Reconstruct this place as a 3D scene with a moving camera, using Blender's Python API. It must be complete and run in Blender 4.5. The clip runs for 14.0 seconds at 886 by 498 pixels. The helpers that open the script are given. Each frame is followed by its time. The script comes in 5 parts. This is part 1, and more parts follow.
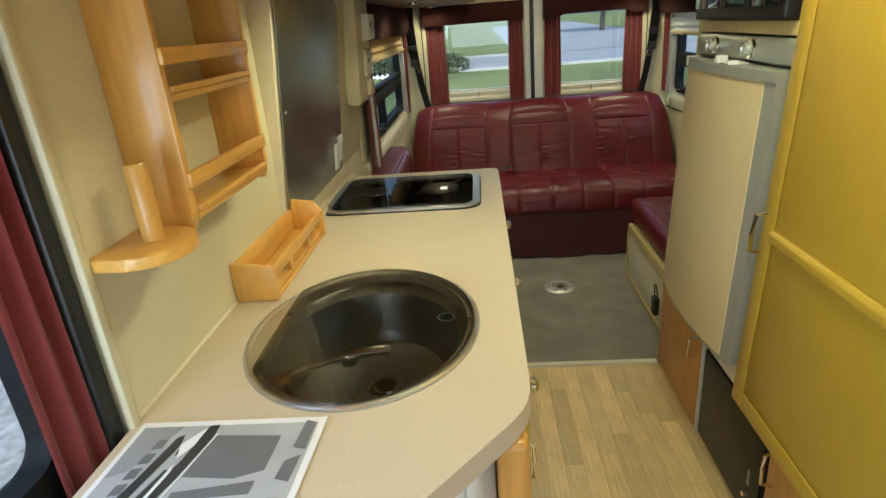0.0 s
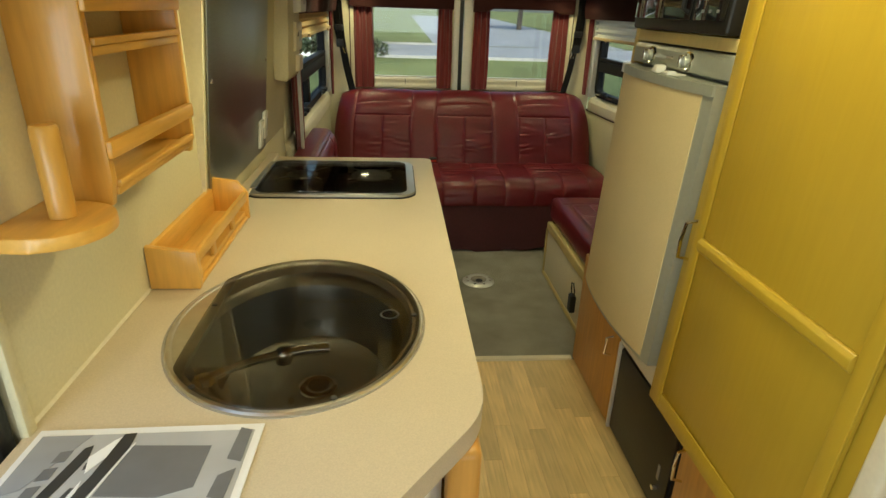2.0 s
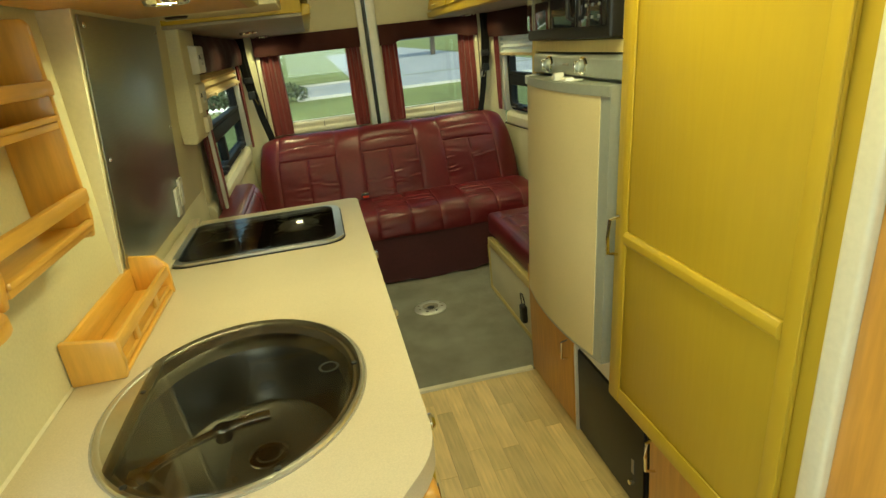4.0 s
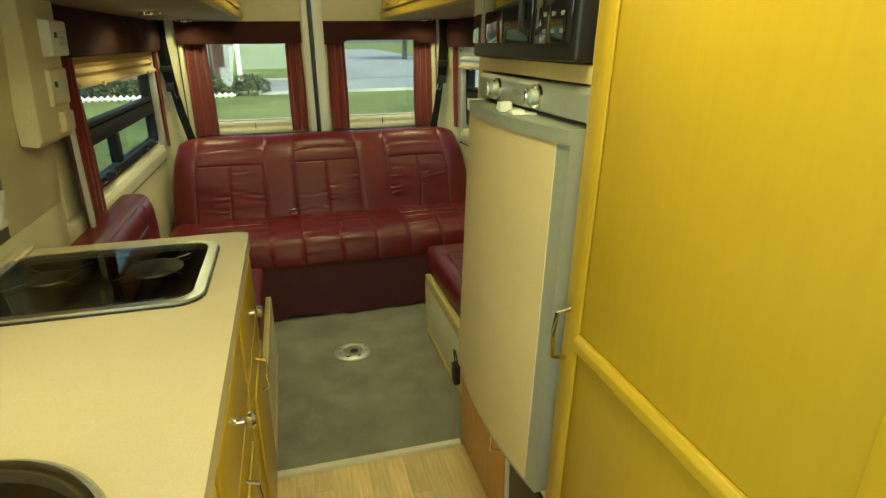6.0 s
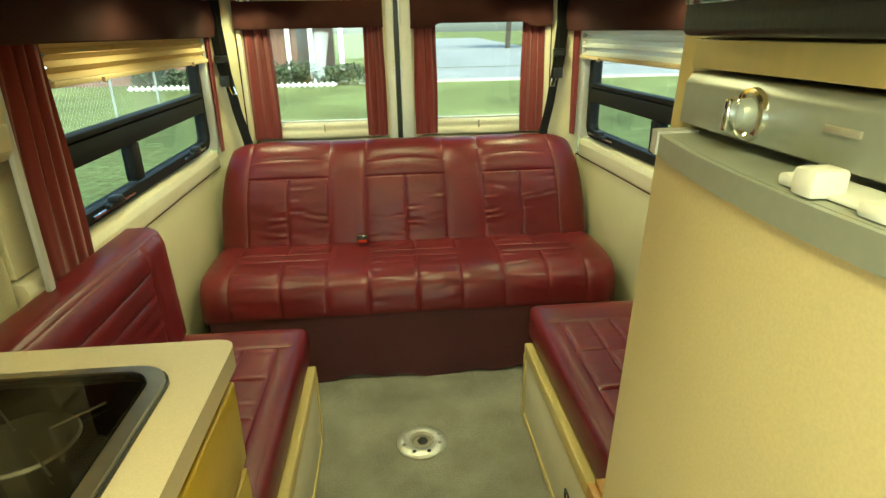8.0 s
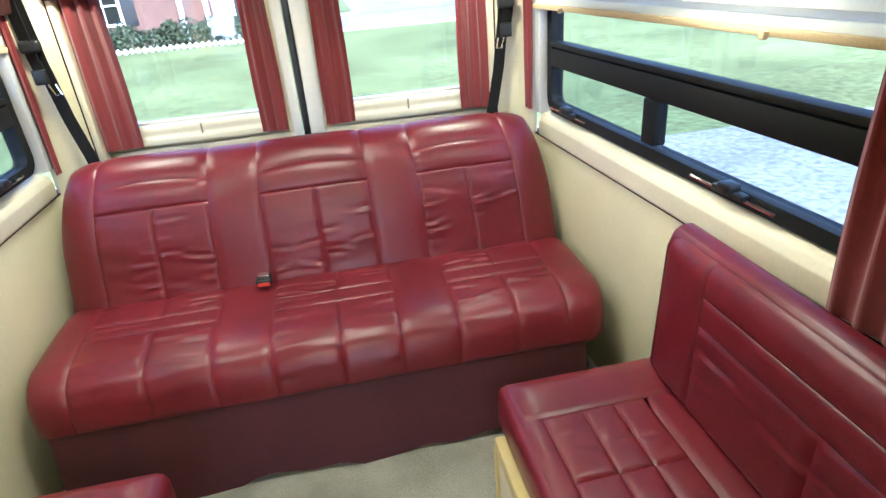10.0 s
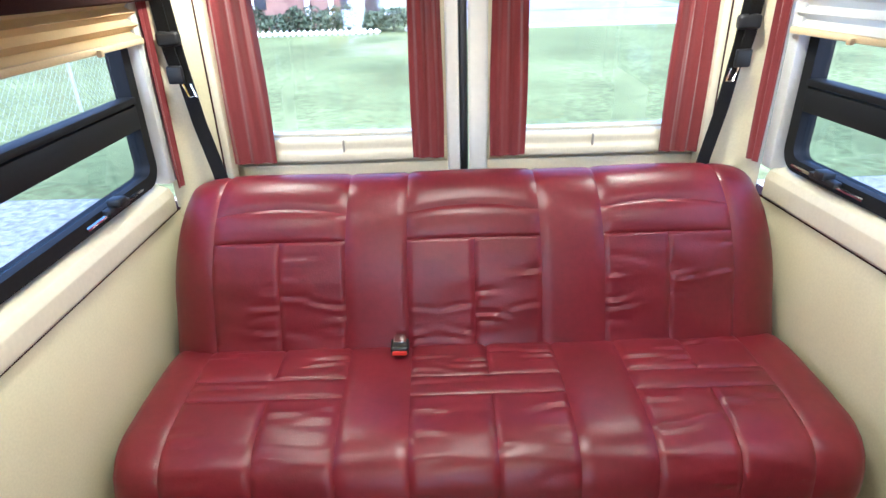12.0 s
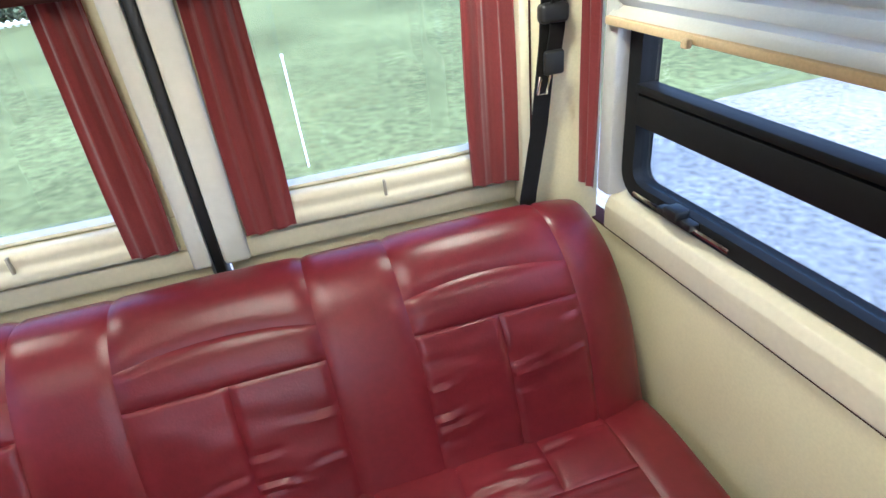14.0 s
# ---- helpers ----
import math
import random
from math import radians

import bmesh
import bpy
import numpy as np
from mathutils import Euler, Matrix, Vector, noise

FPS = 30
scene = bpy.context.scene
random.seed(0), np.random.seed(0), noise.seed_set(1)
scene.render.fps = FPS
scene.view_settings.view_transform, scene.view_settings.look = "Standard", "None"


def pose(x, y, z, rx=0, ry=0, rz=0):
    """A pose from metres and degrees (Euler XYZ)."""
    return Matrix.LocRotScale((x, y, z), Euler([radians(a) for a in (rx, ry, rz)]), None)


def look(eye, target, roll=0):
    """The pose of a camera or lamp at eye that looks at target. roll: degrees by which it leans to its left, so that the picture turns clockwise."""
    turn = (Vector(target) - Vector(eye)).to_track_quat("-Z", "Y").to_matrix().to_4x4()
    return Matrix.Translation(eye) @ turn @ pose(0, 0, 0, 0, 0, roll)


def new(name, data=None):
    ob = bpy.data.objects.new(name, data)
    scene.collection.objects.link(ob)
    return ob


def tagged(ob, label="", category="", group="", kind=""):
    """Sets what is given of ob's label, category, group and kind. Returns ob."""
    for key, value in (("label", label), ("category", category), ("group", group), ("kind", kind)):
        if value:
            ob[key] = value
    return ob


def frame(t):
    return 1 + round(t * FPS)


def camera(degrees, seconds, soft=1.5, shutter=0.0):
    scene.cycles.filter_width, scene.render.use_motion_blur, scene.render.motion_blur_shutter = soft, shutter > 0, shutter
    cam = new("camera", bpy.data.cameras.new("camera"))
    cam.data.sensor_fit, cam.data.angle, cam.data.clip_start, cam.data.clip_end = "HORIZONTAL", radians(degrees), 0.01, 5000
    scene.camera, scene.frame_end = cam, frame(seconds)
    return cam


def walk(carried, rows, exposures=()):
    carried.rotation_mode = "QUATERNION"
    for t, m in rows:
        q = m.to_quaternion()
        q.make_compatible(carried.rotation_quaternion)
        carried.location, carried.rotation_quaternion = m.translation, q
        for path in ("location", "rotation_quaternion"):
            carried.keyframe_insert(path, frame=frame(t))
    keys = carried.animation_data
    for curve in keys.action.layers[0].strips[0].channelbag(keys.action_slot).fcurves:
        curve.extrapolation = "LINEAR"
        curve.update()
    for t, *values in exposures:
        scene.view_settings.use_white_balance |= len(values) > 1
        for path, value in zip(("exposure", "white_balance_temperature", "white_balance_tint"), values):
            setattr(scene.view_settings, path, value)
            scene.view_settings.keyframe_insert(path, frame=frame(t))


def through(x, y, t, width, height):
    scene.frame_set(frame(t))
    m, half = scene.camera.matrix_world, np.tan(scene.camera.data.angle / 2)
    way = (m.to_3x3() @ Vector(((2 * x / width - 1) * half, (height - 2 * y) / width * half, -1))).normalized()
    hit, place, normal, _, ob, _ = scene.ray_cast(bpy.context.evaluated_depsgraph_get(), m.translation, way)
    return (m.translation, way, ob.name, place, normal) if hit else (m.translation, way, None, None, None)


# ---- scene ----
cam = camera(75.0, 14.0)
PATH = [
    (0, (-0.37, 0.089, 1.403), (-0.524, 1.946, 0.676), -4.6),
    (0.5, (-0.373, 0.116, 1.378), (-0.324, 1.948, 0.577), -0.2),
    (1, (-0.424, 0.139, 1.388), (-0.262, 1.963, 0.585), 0.2),
    (1.5, (-0.458, 0.156, 1.385), (-0.265, 1.988, 0.605), 5.1),
    (2, (-0.442, 0.144, 1.394), (-0.279, 1.982, 0.624), 1.9),
    (2.2, (-0.429, 0.138, 1.393), (-0.28, 1.979, 0.626), 2.3),
    (4.3, (-0.376, 0.159, 1.41), (-0.032, 2.004, 0.72), -6.9),
    (4.5, (-0.357, 0.187, 1.419), (-0.007, 2.026, 0.716), -5.3),
    (5, (-0.348, 0.237, 1.431), (0.057, 2.081, 0.77), -6.0),
    (5.5, (-0.258, 0.395, 1.396), (0.206, 2.233, 0.758), -4.8),
    (6, (-0.175, 0.551, 1.393), (0.298, 2.371, 0.713), -0.7),
    (6.5, (-0.168, 0.72, 1.389), (0.286, 2.544, 0.706), 1.1),
    (7, (-0.193, 0.876, 1.403), (0.213, 2.712, 0.72), 0.6),
    (7.5, (-0.148, 1.081, 1.371), (0.139, 2.938, 0.686), -0.6),
    (8, (-0.038, 1.329, 1.366), (0.119, 3.193, 0.658), -1.1),
    (8.2, (0.0, 1.424, 1.367), (0.118, 3.283, 0.64), -4.1),
    (10.3, (0.137, 2.111, 1.396), (0.465, 3.874, 0.511), -3.4),
    (10.5, (0.1, 2.157, 1.394), (0.445, 3.928, 0.531), -1.6),
    (11, (-0.01, 2.245, 1.408), (0.344, 4.026, 0.569), 1.3),
    (11.5, (-0.114, 2.357, 1.414), (0.019, 4.168, 0.576), -0.8),
    (12, (-0.072, 2.541, 1.405), (-0.07, 4.342, 0.537), -1.7),
    (12.5, (0.004, 2.647, 1.447), (-0.045, 4.435, 0.553), -3.3),
    (13, (0.045, 2.82, 1.466), (0.354, 4.567, 0.543), -2.5),
    (13.5, (0.081, 2.919, 1.473), (0.508, 4.641, 0.55), -3.7),
    (14, (0.235, 3.108, 1.469), (0.645, 4.773, 0.441), -6.2),
]
LIGHTNESS = [
    (0.0, 1.2, 5600, 5), (1.0, 1.34, 5750, 3), (2.2, 1.05, 6600, 0), (4.3, 1.35, 6900, -17), (5.5, 1.35, 7000, -18), (7.0, 1.72, 6900, -21),
    (8.2, 2.17, 6500, -20), (10.3, 2.78, 4800, 18), (12.5, 2.75, 4800, 22), (14.0, 2.35, 4900, 18),
]
walk(cam, [(t, look(eye, target, roll)) for t, eye, target, roll in PATH], LIGHTNESS)

# ---- world and light ----
world = bpy.data.worlds.new("sky")
scene.world = world
world.use_nodes = True
wn = world.node_tree.nodes
sky = wn.new("ShaderNodeTexSky")
sky.sky_type, sky.sun_disc = "NISHITA", False
sky.sun_elevation, sky.sun_rotation = radians(52), radians(176)
sky.air_density, sky.dust_density = 1.0, 3.0
world.node_tree.links.new(sky.outputs[0], wn["Background"].inputs[0])
wn["Background"].inputs[1].default_value = 0.15
sun_data = bpy.data.lights.new("sun", "SUN")
sun_data.energy, sun_data.angle, sun_data.color = 1.5, radians(12), (1.0, 0.95, 0.88)
sun = new("sun", sun_data)
sun.matrix_world = look((0.8, -9, 14), (0, 2, 0))
# area lamps added in the cab's openings to boost daylight: windscreen and side window
for nm, eye, goal, w, h, watts in (("windscreen_daylight", (0.0, -1.60, 1.25), (0.0, 2.0, 1.0), 1.6, 0.5, 3.2),
                                   ("cab_window_daylight", (-0.935, -0.1, 1.10), (0.6, 0.2, 0.8), 1.0, 0.55, 5.2)):
    day = bpy.data.lights.new(nm, "AREA")
    day.shape, day.size, day.size_y, day.energy, day.color = "RECTANGLE", w, h, watts, (0.90, 0.96, 1.0)
    new(nm, day).matrix_world = look(eye, goal)


# ---- materials ----
def material(name, colour, rough=0.5, metal=0.0, grain=0.0, scale=30.0, stretch=(1, 1, 1), bump=0.0, stain=0.0, stain_scale=3.0,
             vary=0.0, coat=0.0, transmission=0.0, emit=0.0, sheen=0.0, bump_scale=None, island=False):
    """A node material: base colour, varied at two scales by noise, with relief."""
    m = bpy.data.materials.new(name)
    m.use_nodes = True
    nt = m.node_tree
    b = nt.nodes["Principled BSDF"]
    b.inputs["Base Color"].default_value = (*colour, 1)
    b.inputs["Roughness"].default_value = rough
    b.inputs["Metallic"].default_value = metal
    b.inputs["Coat Weight"].default_value = coat
    b.inputs["Transmission Weight"].default_value = transmission
    b.inputs["Sheen Weight"].default_value = sheen
    if emit:
        b.inputs["Emission Color"].default_value = (*colour, 1)
        b.inputs["Emission Strength"].default_value = emit
    link = nt.links.new
    co = nt.nodes.new("ShaderNodeTexCoord")
    mp = nt.nodes.new("ShaderNodeMapping")
    mp.inputs["Scale"].default_value = stretch
    link(co.outputs["Object"], mp.inputs["Vector"])
    last = None
    layers = [(grain, scale, mp.outputs["Vector"], 4.0), (stain, stain_scale, co.outputs["Object"], 3.0)]
    for amount, sc, vec, detail in layers:
        if not amount:
            continue
        n = nt.nodes.new("ShaderNodeTexNoise")
        n.inputs["Scale"].default_value, n.inputs["Detail"].default_value = sc, detail
        link(vec, n.inputs["Vector"])
        r = nt.nodes.new("ShaderNodeMapRange")
        r.inputs["From Min"].default_value, r.inputs["From Max"].default_value = 0.3, 0.7
        r.inputs["To Min"].default_value, r.inputs["To Max"].default_value = 1 - amount, 1 + amount * 0.7
        link(n.outputs["Fac"], r.inputs["Value"])
        if last is None:
            last = r.outputs[0]
        else:
            mu = nt.nodes.new("ShaderNodeMath")
            mu.operation = "MULTIPLY"
            link(last, mu.inputs[0]), link(r.outputs[0], mu.inputs[1])
            last = mu.outputs[0]
    if vary:
        src = nt.nodes.new("ShaderNodeNewGeometry").outputs["Random Per Island"] if island else nt.nodes.new("ShaderNodeObjectInfo").outputs["Random"]
        r = nt.nodes.new("ShaderNodeMapRange")
        r.inputs["To Min"].default_value, r.inputs["To Max"].default_value = 1 - vary, 1 + vary
        link(src, r.inputs["Value"])
        if last is None:
            last = r.outputs[0]
        else:
            mu = nt.nodes.new("ShaderNodeMath")
            mu.operation = "MULTIPLY"
            link(last, mu.inputs[0]), link(r.outputs[0], mu.inputs[1])
            last = mu.outputs[0]
    if last is not None:
        v = nt.nodes.new("ShaderNodeVectorMath")
        v.operation = "SCALE"
        v.inputs[0].default_value = colour
        link(last, v.inputs["Scale"])
        link(v.outputs[0], b.inputs["Base Color"])
    if bump:
        n = nt.nodes.new("ShaderNodeTexNoise")
        n.inputs["Scale"].default_value, n.inputs["Detail"].default_value = bump_scale or scale, 5.0
        link(mp.outputs["Vector"], n.inputs["Vector"])
        bp = nt.nodes.new("ShaderNodeBump")
        bp.inputs["Strength"].default_value, bp.inputs["Distance"].default_value = bump, 0.01
        link(n.outputs["Fac"], bp.inputs["Height"])
        link(bp.outputs[0], b.inputs["Normal"])
    return m


CREAM = material("cream vinyl wall lining", (0.64, 0.585, 0.385), 0.55, grain=0.05, scale=160, stain=0.07, stain_scale=2.5, bump=0.08)
IVORY = material("ivory moulded trim", (0.70, 0.64, 0.48), 0.42, grain=0.04, scale=90, stain=0.06, bump=0.03)
WHITE = material("white plastic", (0.74, 0.73, 0.68), 0.4, stain=0.05, grain=0.03, scale=60)
JAMB = material("grey window jamb", (0.55, 0.55, 0.54), 0.5, stain=0.08, grain=0.04, scale=70)
BEIGE = material("beige switch plastic", (0.66, 0.58, 0.40), 0.4, stain=0.06, grain=0.03, scale=60)
MAPLE = material("yellow maple veneer", (0.49, 0.33, 0.030), 0.40, grain=0.03, scale=9, stretch=(9, 9, 0.7), stain=0.08, stain_scale=2.0, bump=0.05, vary=0.05, coat=0.15)
MAPLE_DARK = material("orange maple veneer", (0.58, 0.29, 0.06), 0.38, grain=0.14, scale=9, stretch=(9, 9, 0.7), stain=0.10, stain_scale=2.0, bump=0.05, vary=0.06, coat=0.1)
PINE = material("varnished pine", (0.68, 0.38, 0.075), 0.36, grain=0.12, scale=8, stretch=(10, 1, 10), stain=0.12, stain_scale=5, bump=0.05, vary=0.07, coat=0.2)
PINE_UP = material("varnished pine upright", (0.66, 0.36, 0.07), 0.36, grain=0.12, scale=8, stretch=(10, 10, 1), stain=0.12, stain_scale=5, bump=0.05, vary=0.07, coat=0.2)
LAMINATE = material("speckled beige laminate", (0.59, 0.50, 0.36), 0.46, grain=0.08, scale=420, stain=0.06, stain_scale=3, bump=0.02)
LEATHER = material("burgundy leather", (0.130, 0.0105, 0.0160), 0.34, grain=0.10, scale=55, stain=0.18, stain_scale=5, bump=0.06, bump_scale=210, vary=0.06)
LEATHER.node_tree.nodes["Principled BSDF"].inputs["Specular IOR Level"].default_value = 0.4
# the sofa's leather again, darkened for the shade on its front
LEATHER_SHADED = material("burgundy upholstery skirt", (0.055, 0.007, 0.011), 0.7, grain=0.12, scale=60, stain=0.2, bump=0.15, bump_scale=200)
CURTAIN = material("maroon curtain cloth", (0.175, 0.026, 0.026), 0.8, grain=0.12, scale=320, stain=0.1, bump=0.12, sheen=0.3)
VALANCE = material("dark maroon valance cloth", (0.042, 0.012, 0.010), 0.9, grain=0.14, scale=300, stain=0.15, bump=0.1)
CARPET = material("grey carpet", (0.305, 0.29, 0.235), 0.95, grain=0.28, scale=260, stain=0.22, stain_scale=6, bump=0.7, bump_scale=420)
PLANK = material("light oak vinyl plank", (0.72, 0.53, 0.235), 0.36, grain=0.16, scale=6, stretch=(16, 1.0, 1), stain=0.14, stain_scale=5, bump=0.03, vary=0.17)
JOINT = material("plank joint", (0.56, 0.41, 0.18), 0.7, grain=0.1, scale=60)
STEEL = material("brushed steel", (0.60, 0.59, 0.56), 0.30, metal=1.0, grain=0.07, scale=30, stretch=(1, 1, 22), stain=0.06, bump=0.04)
STEEL_SHEET = material("brushed steel sheet", (0.36, 0.37, 0.34), 0.34, metal=1.0, grain=0.08, scale=26, stretch=(1, 1, 26), stain=0.12, stain_scale=3, bump=0.05)
CHROME = material("polished chrome", (0.82, 0.82, 0.80), 0.10, metal=1.0, stain=0.05)
BASIN = material("satin steel basin", (0.40, 0.415, 0.42), 0.34, metal=1.0, stain=0.12, stain_scale=8, grain=0.05, scale=90)
BLACK_GLASS = material("black glass", (0.012, 0.012, 0.013), 0.06, coat=0.5, stain=0.1)
BLACK = material("black plastic", (0.010, 0.010, 0.0105), 0.42, grain=0.15, scale=120, bump=0.06, stain=0.15)
BLACK_FRAME = material("black powder coated frame", (0.010, 0.010, 0.0105), 0.6, grain=0.12, scale=90, stain=0.2, bump=0.04)
WEBBING = material("black seat belt webbing", (0.009, 0.008, 0.0075), 0.75, grain=0.2, scale=400, bump=0.25)
RED = material("red plastic button", (0.6, 0.04, 0.02), 0.4, stain=0.05)
FRIDGE_GREY = material("silver grey fridge trim", (0.37, 0.39, 0.34), 0.36, metal=0.35, stain=0.06, grain=0.04, scale=80)
FRIDGE_PANEL = material("cream fridge door panel", (0.62, 0.515, 0.29), 0.45, grain=0.06, scale=330, stain=0.07, stain_scale=3, bump=0.03)
SHADE_CLOTH = material("tan pleated shade", (0.66, 0.50, 0.29), 0.8, grain=0.08, scale=200, stain=0.08, bump=0.05)
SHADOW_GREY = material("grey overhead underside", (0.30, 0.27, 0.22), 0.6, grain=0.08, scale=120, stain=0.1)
HEADLINER = material("cream headliner", (0.64, 0.58, 0.42), 0.8, grain=0.06, scale=200, stain=0.07, bump=0.1)
PAPER = material("white paper", (0.80, 0.81, 0.84), 0.5, grain=0.02, scale=60, stain=0.03)
INK_MID = material("grey print", (0.15, 0.155, 0.17), 0.5, stain=0.1, stain_scale=20)
INK_LIGHT = material("pale grey print", (0.42, 0.43, 0.46), 0.5, stain=0.12, stain_scale=12)
INK_SOFT = material("soft grey print", (0.30, 0.31, 0.34), 0.5, stain=0.12, stain_scale=14)
INK_DARK = material("dark print", (0.035, 0.037, 0.042), 0.45, stain=0.2, stain_scale=25)
CAST = material("cast aluminium", (0.62, 0.61, 0.56), 0.38, metal=0.7, grain=0.1, scale=80, stain=0.12)
BULB = material("lit halogen lens", (1.0, 0.86, 0.58), 0.4, emit=22.0)
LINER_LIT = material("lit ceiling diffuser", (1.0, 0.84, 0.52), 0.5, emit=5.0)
GRASS = material("mown grass", (0.148, 0.168, 0.068), 0.9, grain=0.35, scale=9, stain=0.3, stain_scale=0.35, bump=0.5, bump_scale=40)
GRAVEL = material("pale gravel", (0.27, 0.265, 0.255), 0.9, grain=0.4, scale=14, stain=0.2, stain_scale=0.8, bump=0.6, bump_scale=30)
ASPHALT = material("worn asphalt", (0.22, 0.225, 0.23), 0.8, grain=0.15, scale=20, stain=0.15, stain_scale=0.4)
CONCRETE = material("pale concrete", (0.42, 0.41, 0.38), 0.85, grain=0.12, scale=8, stain=0.15, stain_scale=0.6)
BRICK = material("red brown brick wall", (0.21, 0.115, 0.085), 0.85, grain=0.25, scale=12, stretch=(1, 1, 3), stain=0.2, stain_scale=1)
ROOF = material("grey shingle roof", (0.13, 0.125, 0.12), 0.9, grain=0.25, scale=8, stretch=(1, 1, 3), stain=0.2)
LEAF = material("dull green leaves", (0.055, 0.075, 0.035), 0.7, vary=0.45, island=True, stain=0.3, stain_scale=2)
BARK = material("grey bark", (0.10, 0.08, 0.06), 0.9, grain=0.3, scale=20, stretch=(1, 1, 0.2), bump=0.5)
GALV = material("galvanised steel", (0.50, 0.51, 0.52), 0.45, metal=0.6, stain=0.1, grain=0.05, scale=40)
PAINTED = material("white painted trim", (0.78, 0.78, 0.76), 0.5, stain=0.06, grain=0.03, scale=30)
PALE_MAPLE = material("pale maple veneer", (0.60, 0.48, 0.20), 0.42, grain=0.05, scale=9, stretch=(9, 9, 0.7), stain=0.07, stain_scale=2, bump=0.03)
for rough_ground in (GRASS, GRAVEL, CONCRETE):
    rough_ground.node_tree.nodes["Principled BSDF"].inputs["Specular IOR Level"].default_value = 0.05


def glass(name, tint, mirror=0.05):
    """Thin clear glass: mostly see-through, with a weak mirror."""
    m = bpy.data.materials.new(name)
    m.use_nodes = True
    nt = m.node_tree
    out = nt.nodes["Material Output"]
    nt.nodes.remove(nt.nodes["Principled BSDF"])
    tr, gl, mix = (nt.nodes.new("ShaderNode" + k) for k in ("BsdfTransparent", "BsdfGlossy", "MixShader"))
    tr.inputs[0].default_value = (*tint, 1)
    gl.inputs["Roughness"].default_value = 0.02
    mix.inputs[0].default_value = mirror
    nt.links.new(tr.outputs[0], mix.inputs[1])
    nt.links.new(gl.outputs[0], mix.inputs[2])
    nt.links.new(mix.outputs[0], out.inputs[0])
    return m


PANE = glass("clear window glass", (0.93, 0.96, 0.96))
PANE_TINT = glass("tinted window glass", (0.72, 0.78, 0.80))
PANE_SMOKED = glass("smoked lid glass", (0.62, 0.60, 0.56), 0.07)


def thin_cloth(name, colour, through):
    """Cloth that lets some daylight through."""
    m = material(name, colour, 0.85, grain=0.06, scale=220, stain=0.07)
    nt = m.node_tree
    out, b = nt.nodes["Material Output"], nt.nodes["Principled BSDF"]
    tl, mix = nt.nodes.new("ShaderNodeBsdfTranslucent"), nt.nodes.new("ShaderNodeMixShader")
    tl.inputs[0].default_value = (*colour, 1)
    mix.inputs[0].default_value = through
    nt.links.new(b.outputs[0], mix.inputs[1])
    nt.links.new(tl.outputs[0], mix.inputs[2])
    nt.links.new(mix.outputs[0], out.inputs[0])
    return m


for dull in (BLACK_FRAME, WEBBING, VALANCE, CURTAIN):
    dull.node_tree.nodes["Principled BSDF"].inputs["Specular IOR Level"].default_value = 0.2
SHADE_THIN = thin_cloth("white pleated shade cloth", (0.84, 0.82, 0.76), 0.5)
SHADE_TAN = thin_cloth("tan pleated shade cloth", (0.70, 0.52, 0.28), 0.3)


# ---- mesh helpers ----
def mesh_from(bm, name, mat, smooth=35):
    bmesh.ops.recalc_face_normals(bm, faces=bm.faces[:])
    me = bpy.data.meshes.new(name)
    bm.to_mesh(me)
    bm.free()
    me.materials.append(mat)
    if smooth:
        me.polygons.foreach_set("use_smooth", [True] * len(me.polygons))
        me.set_sharp_from_angle(angle=radians(smooth))
    return me


def part(name, bm, mat, parent=None, label="", smooth=35):
    ob = new(name, mesh_from(bm, name, mat, smooth))
    if parent is not None:
        ob.parent = parent
        ob.matrix_parent_inverse = Matrix.Translation(-parent.matrix_basis.translation)
    if label:
        ob["label"] = label
    return ob


def thing(name, label, category, at=(0, 0, 0), group="", kind=""):
    e = new(name)
    e.empty_display_size = 0.05
    e.location = at
    return tagged(e, label, category, group, kind)


def bevel(bm, r, seg=2):
    if r:
        bmesh.ops.bevel(bm, geom=bm.edges[:], offset=r, segments=seg, profile=0.5, affect="EDGES", clamp_overlap=True)
    return bm


def box(x0, x1, y0, y1, z0, z1, r=0.004, seg=2):
    bm = bmesh.new()
    bmesh.ops.create_cube(bm, size=1)
    for v in bm.verts:
        v.co = Vector(((x0 + x1) / 2 + v.co.x * (x1 - x0), (y0 + y1) / 2 + v.co.y * (y1 - y0), (z0 + z1) / 2 + v.co.z * (z1 - z0)))
    return bevel(bm, min(r, 0.45 * min(abs(x1 - x0), abs(y1 - y0), abs(z1 - z0))), seg)


def join(*bms):
    out = bms[0]
    for b in bms[1:]:
        me = bpy.data.meshes.new("join")
        b.to_mesh(me)
        b.free()
        out.from_mesh(me)
        bpy.data.meshes.remove(me)
    return out


def prism(points, axis, a, b, r=0.0, seg=2):
    """A polygon drawn in the plane across axis, pushed from a to b along it."""
    bm = bmesh.new()

    def place(p, h):
        return {"x": (h, p[0], p[1]), "y": (p[0], h, p[1]), "z": (p[0], p[1], h)}[axis]
    low = [bm.verts.new(place(p, a)) for p in points]
    high = [bm.verts.new(place(p, b)) for p in points]
    bm.faces.new(low)
    bm.faces.new(high[::-1])
    n = len(points)
    for i in range(n):
        bm.faces.new((low[i], low[(i + 1) % n], high[(i + 1) % n], high[i]))
    return bevel(bm, r, seg)


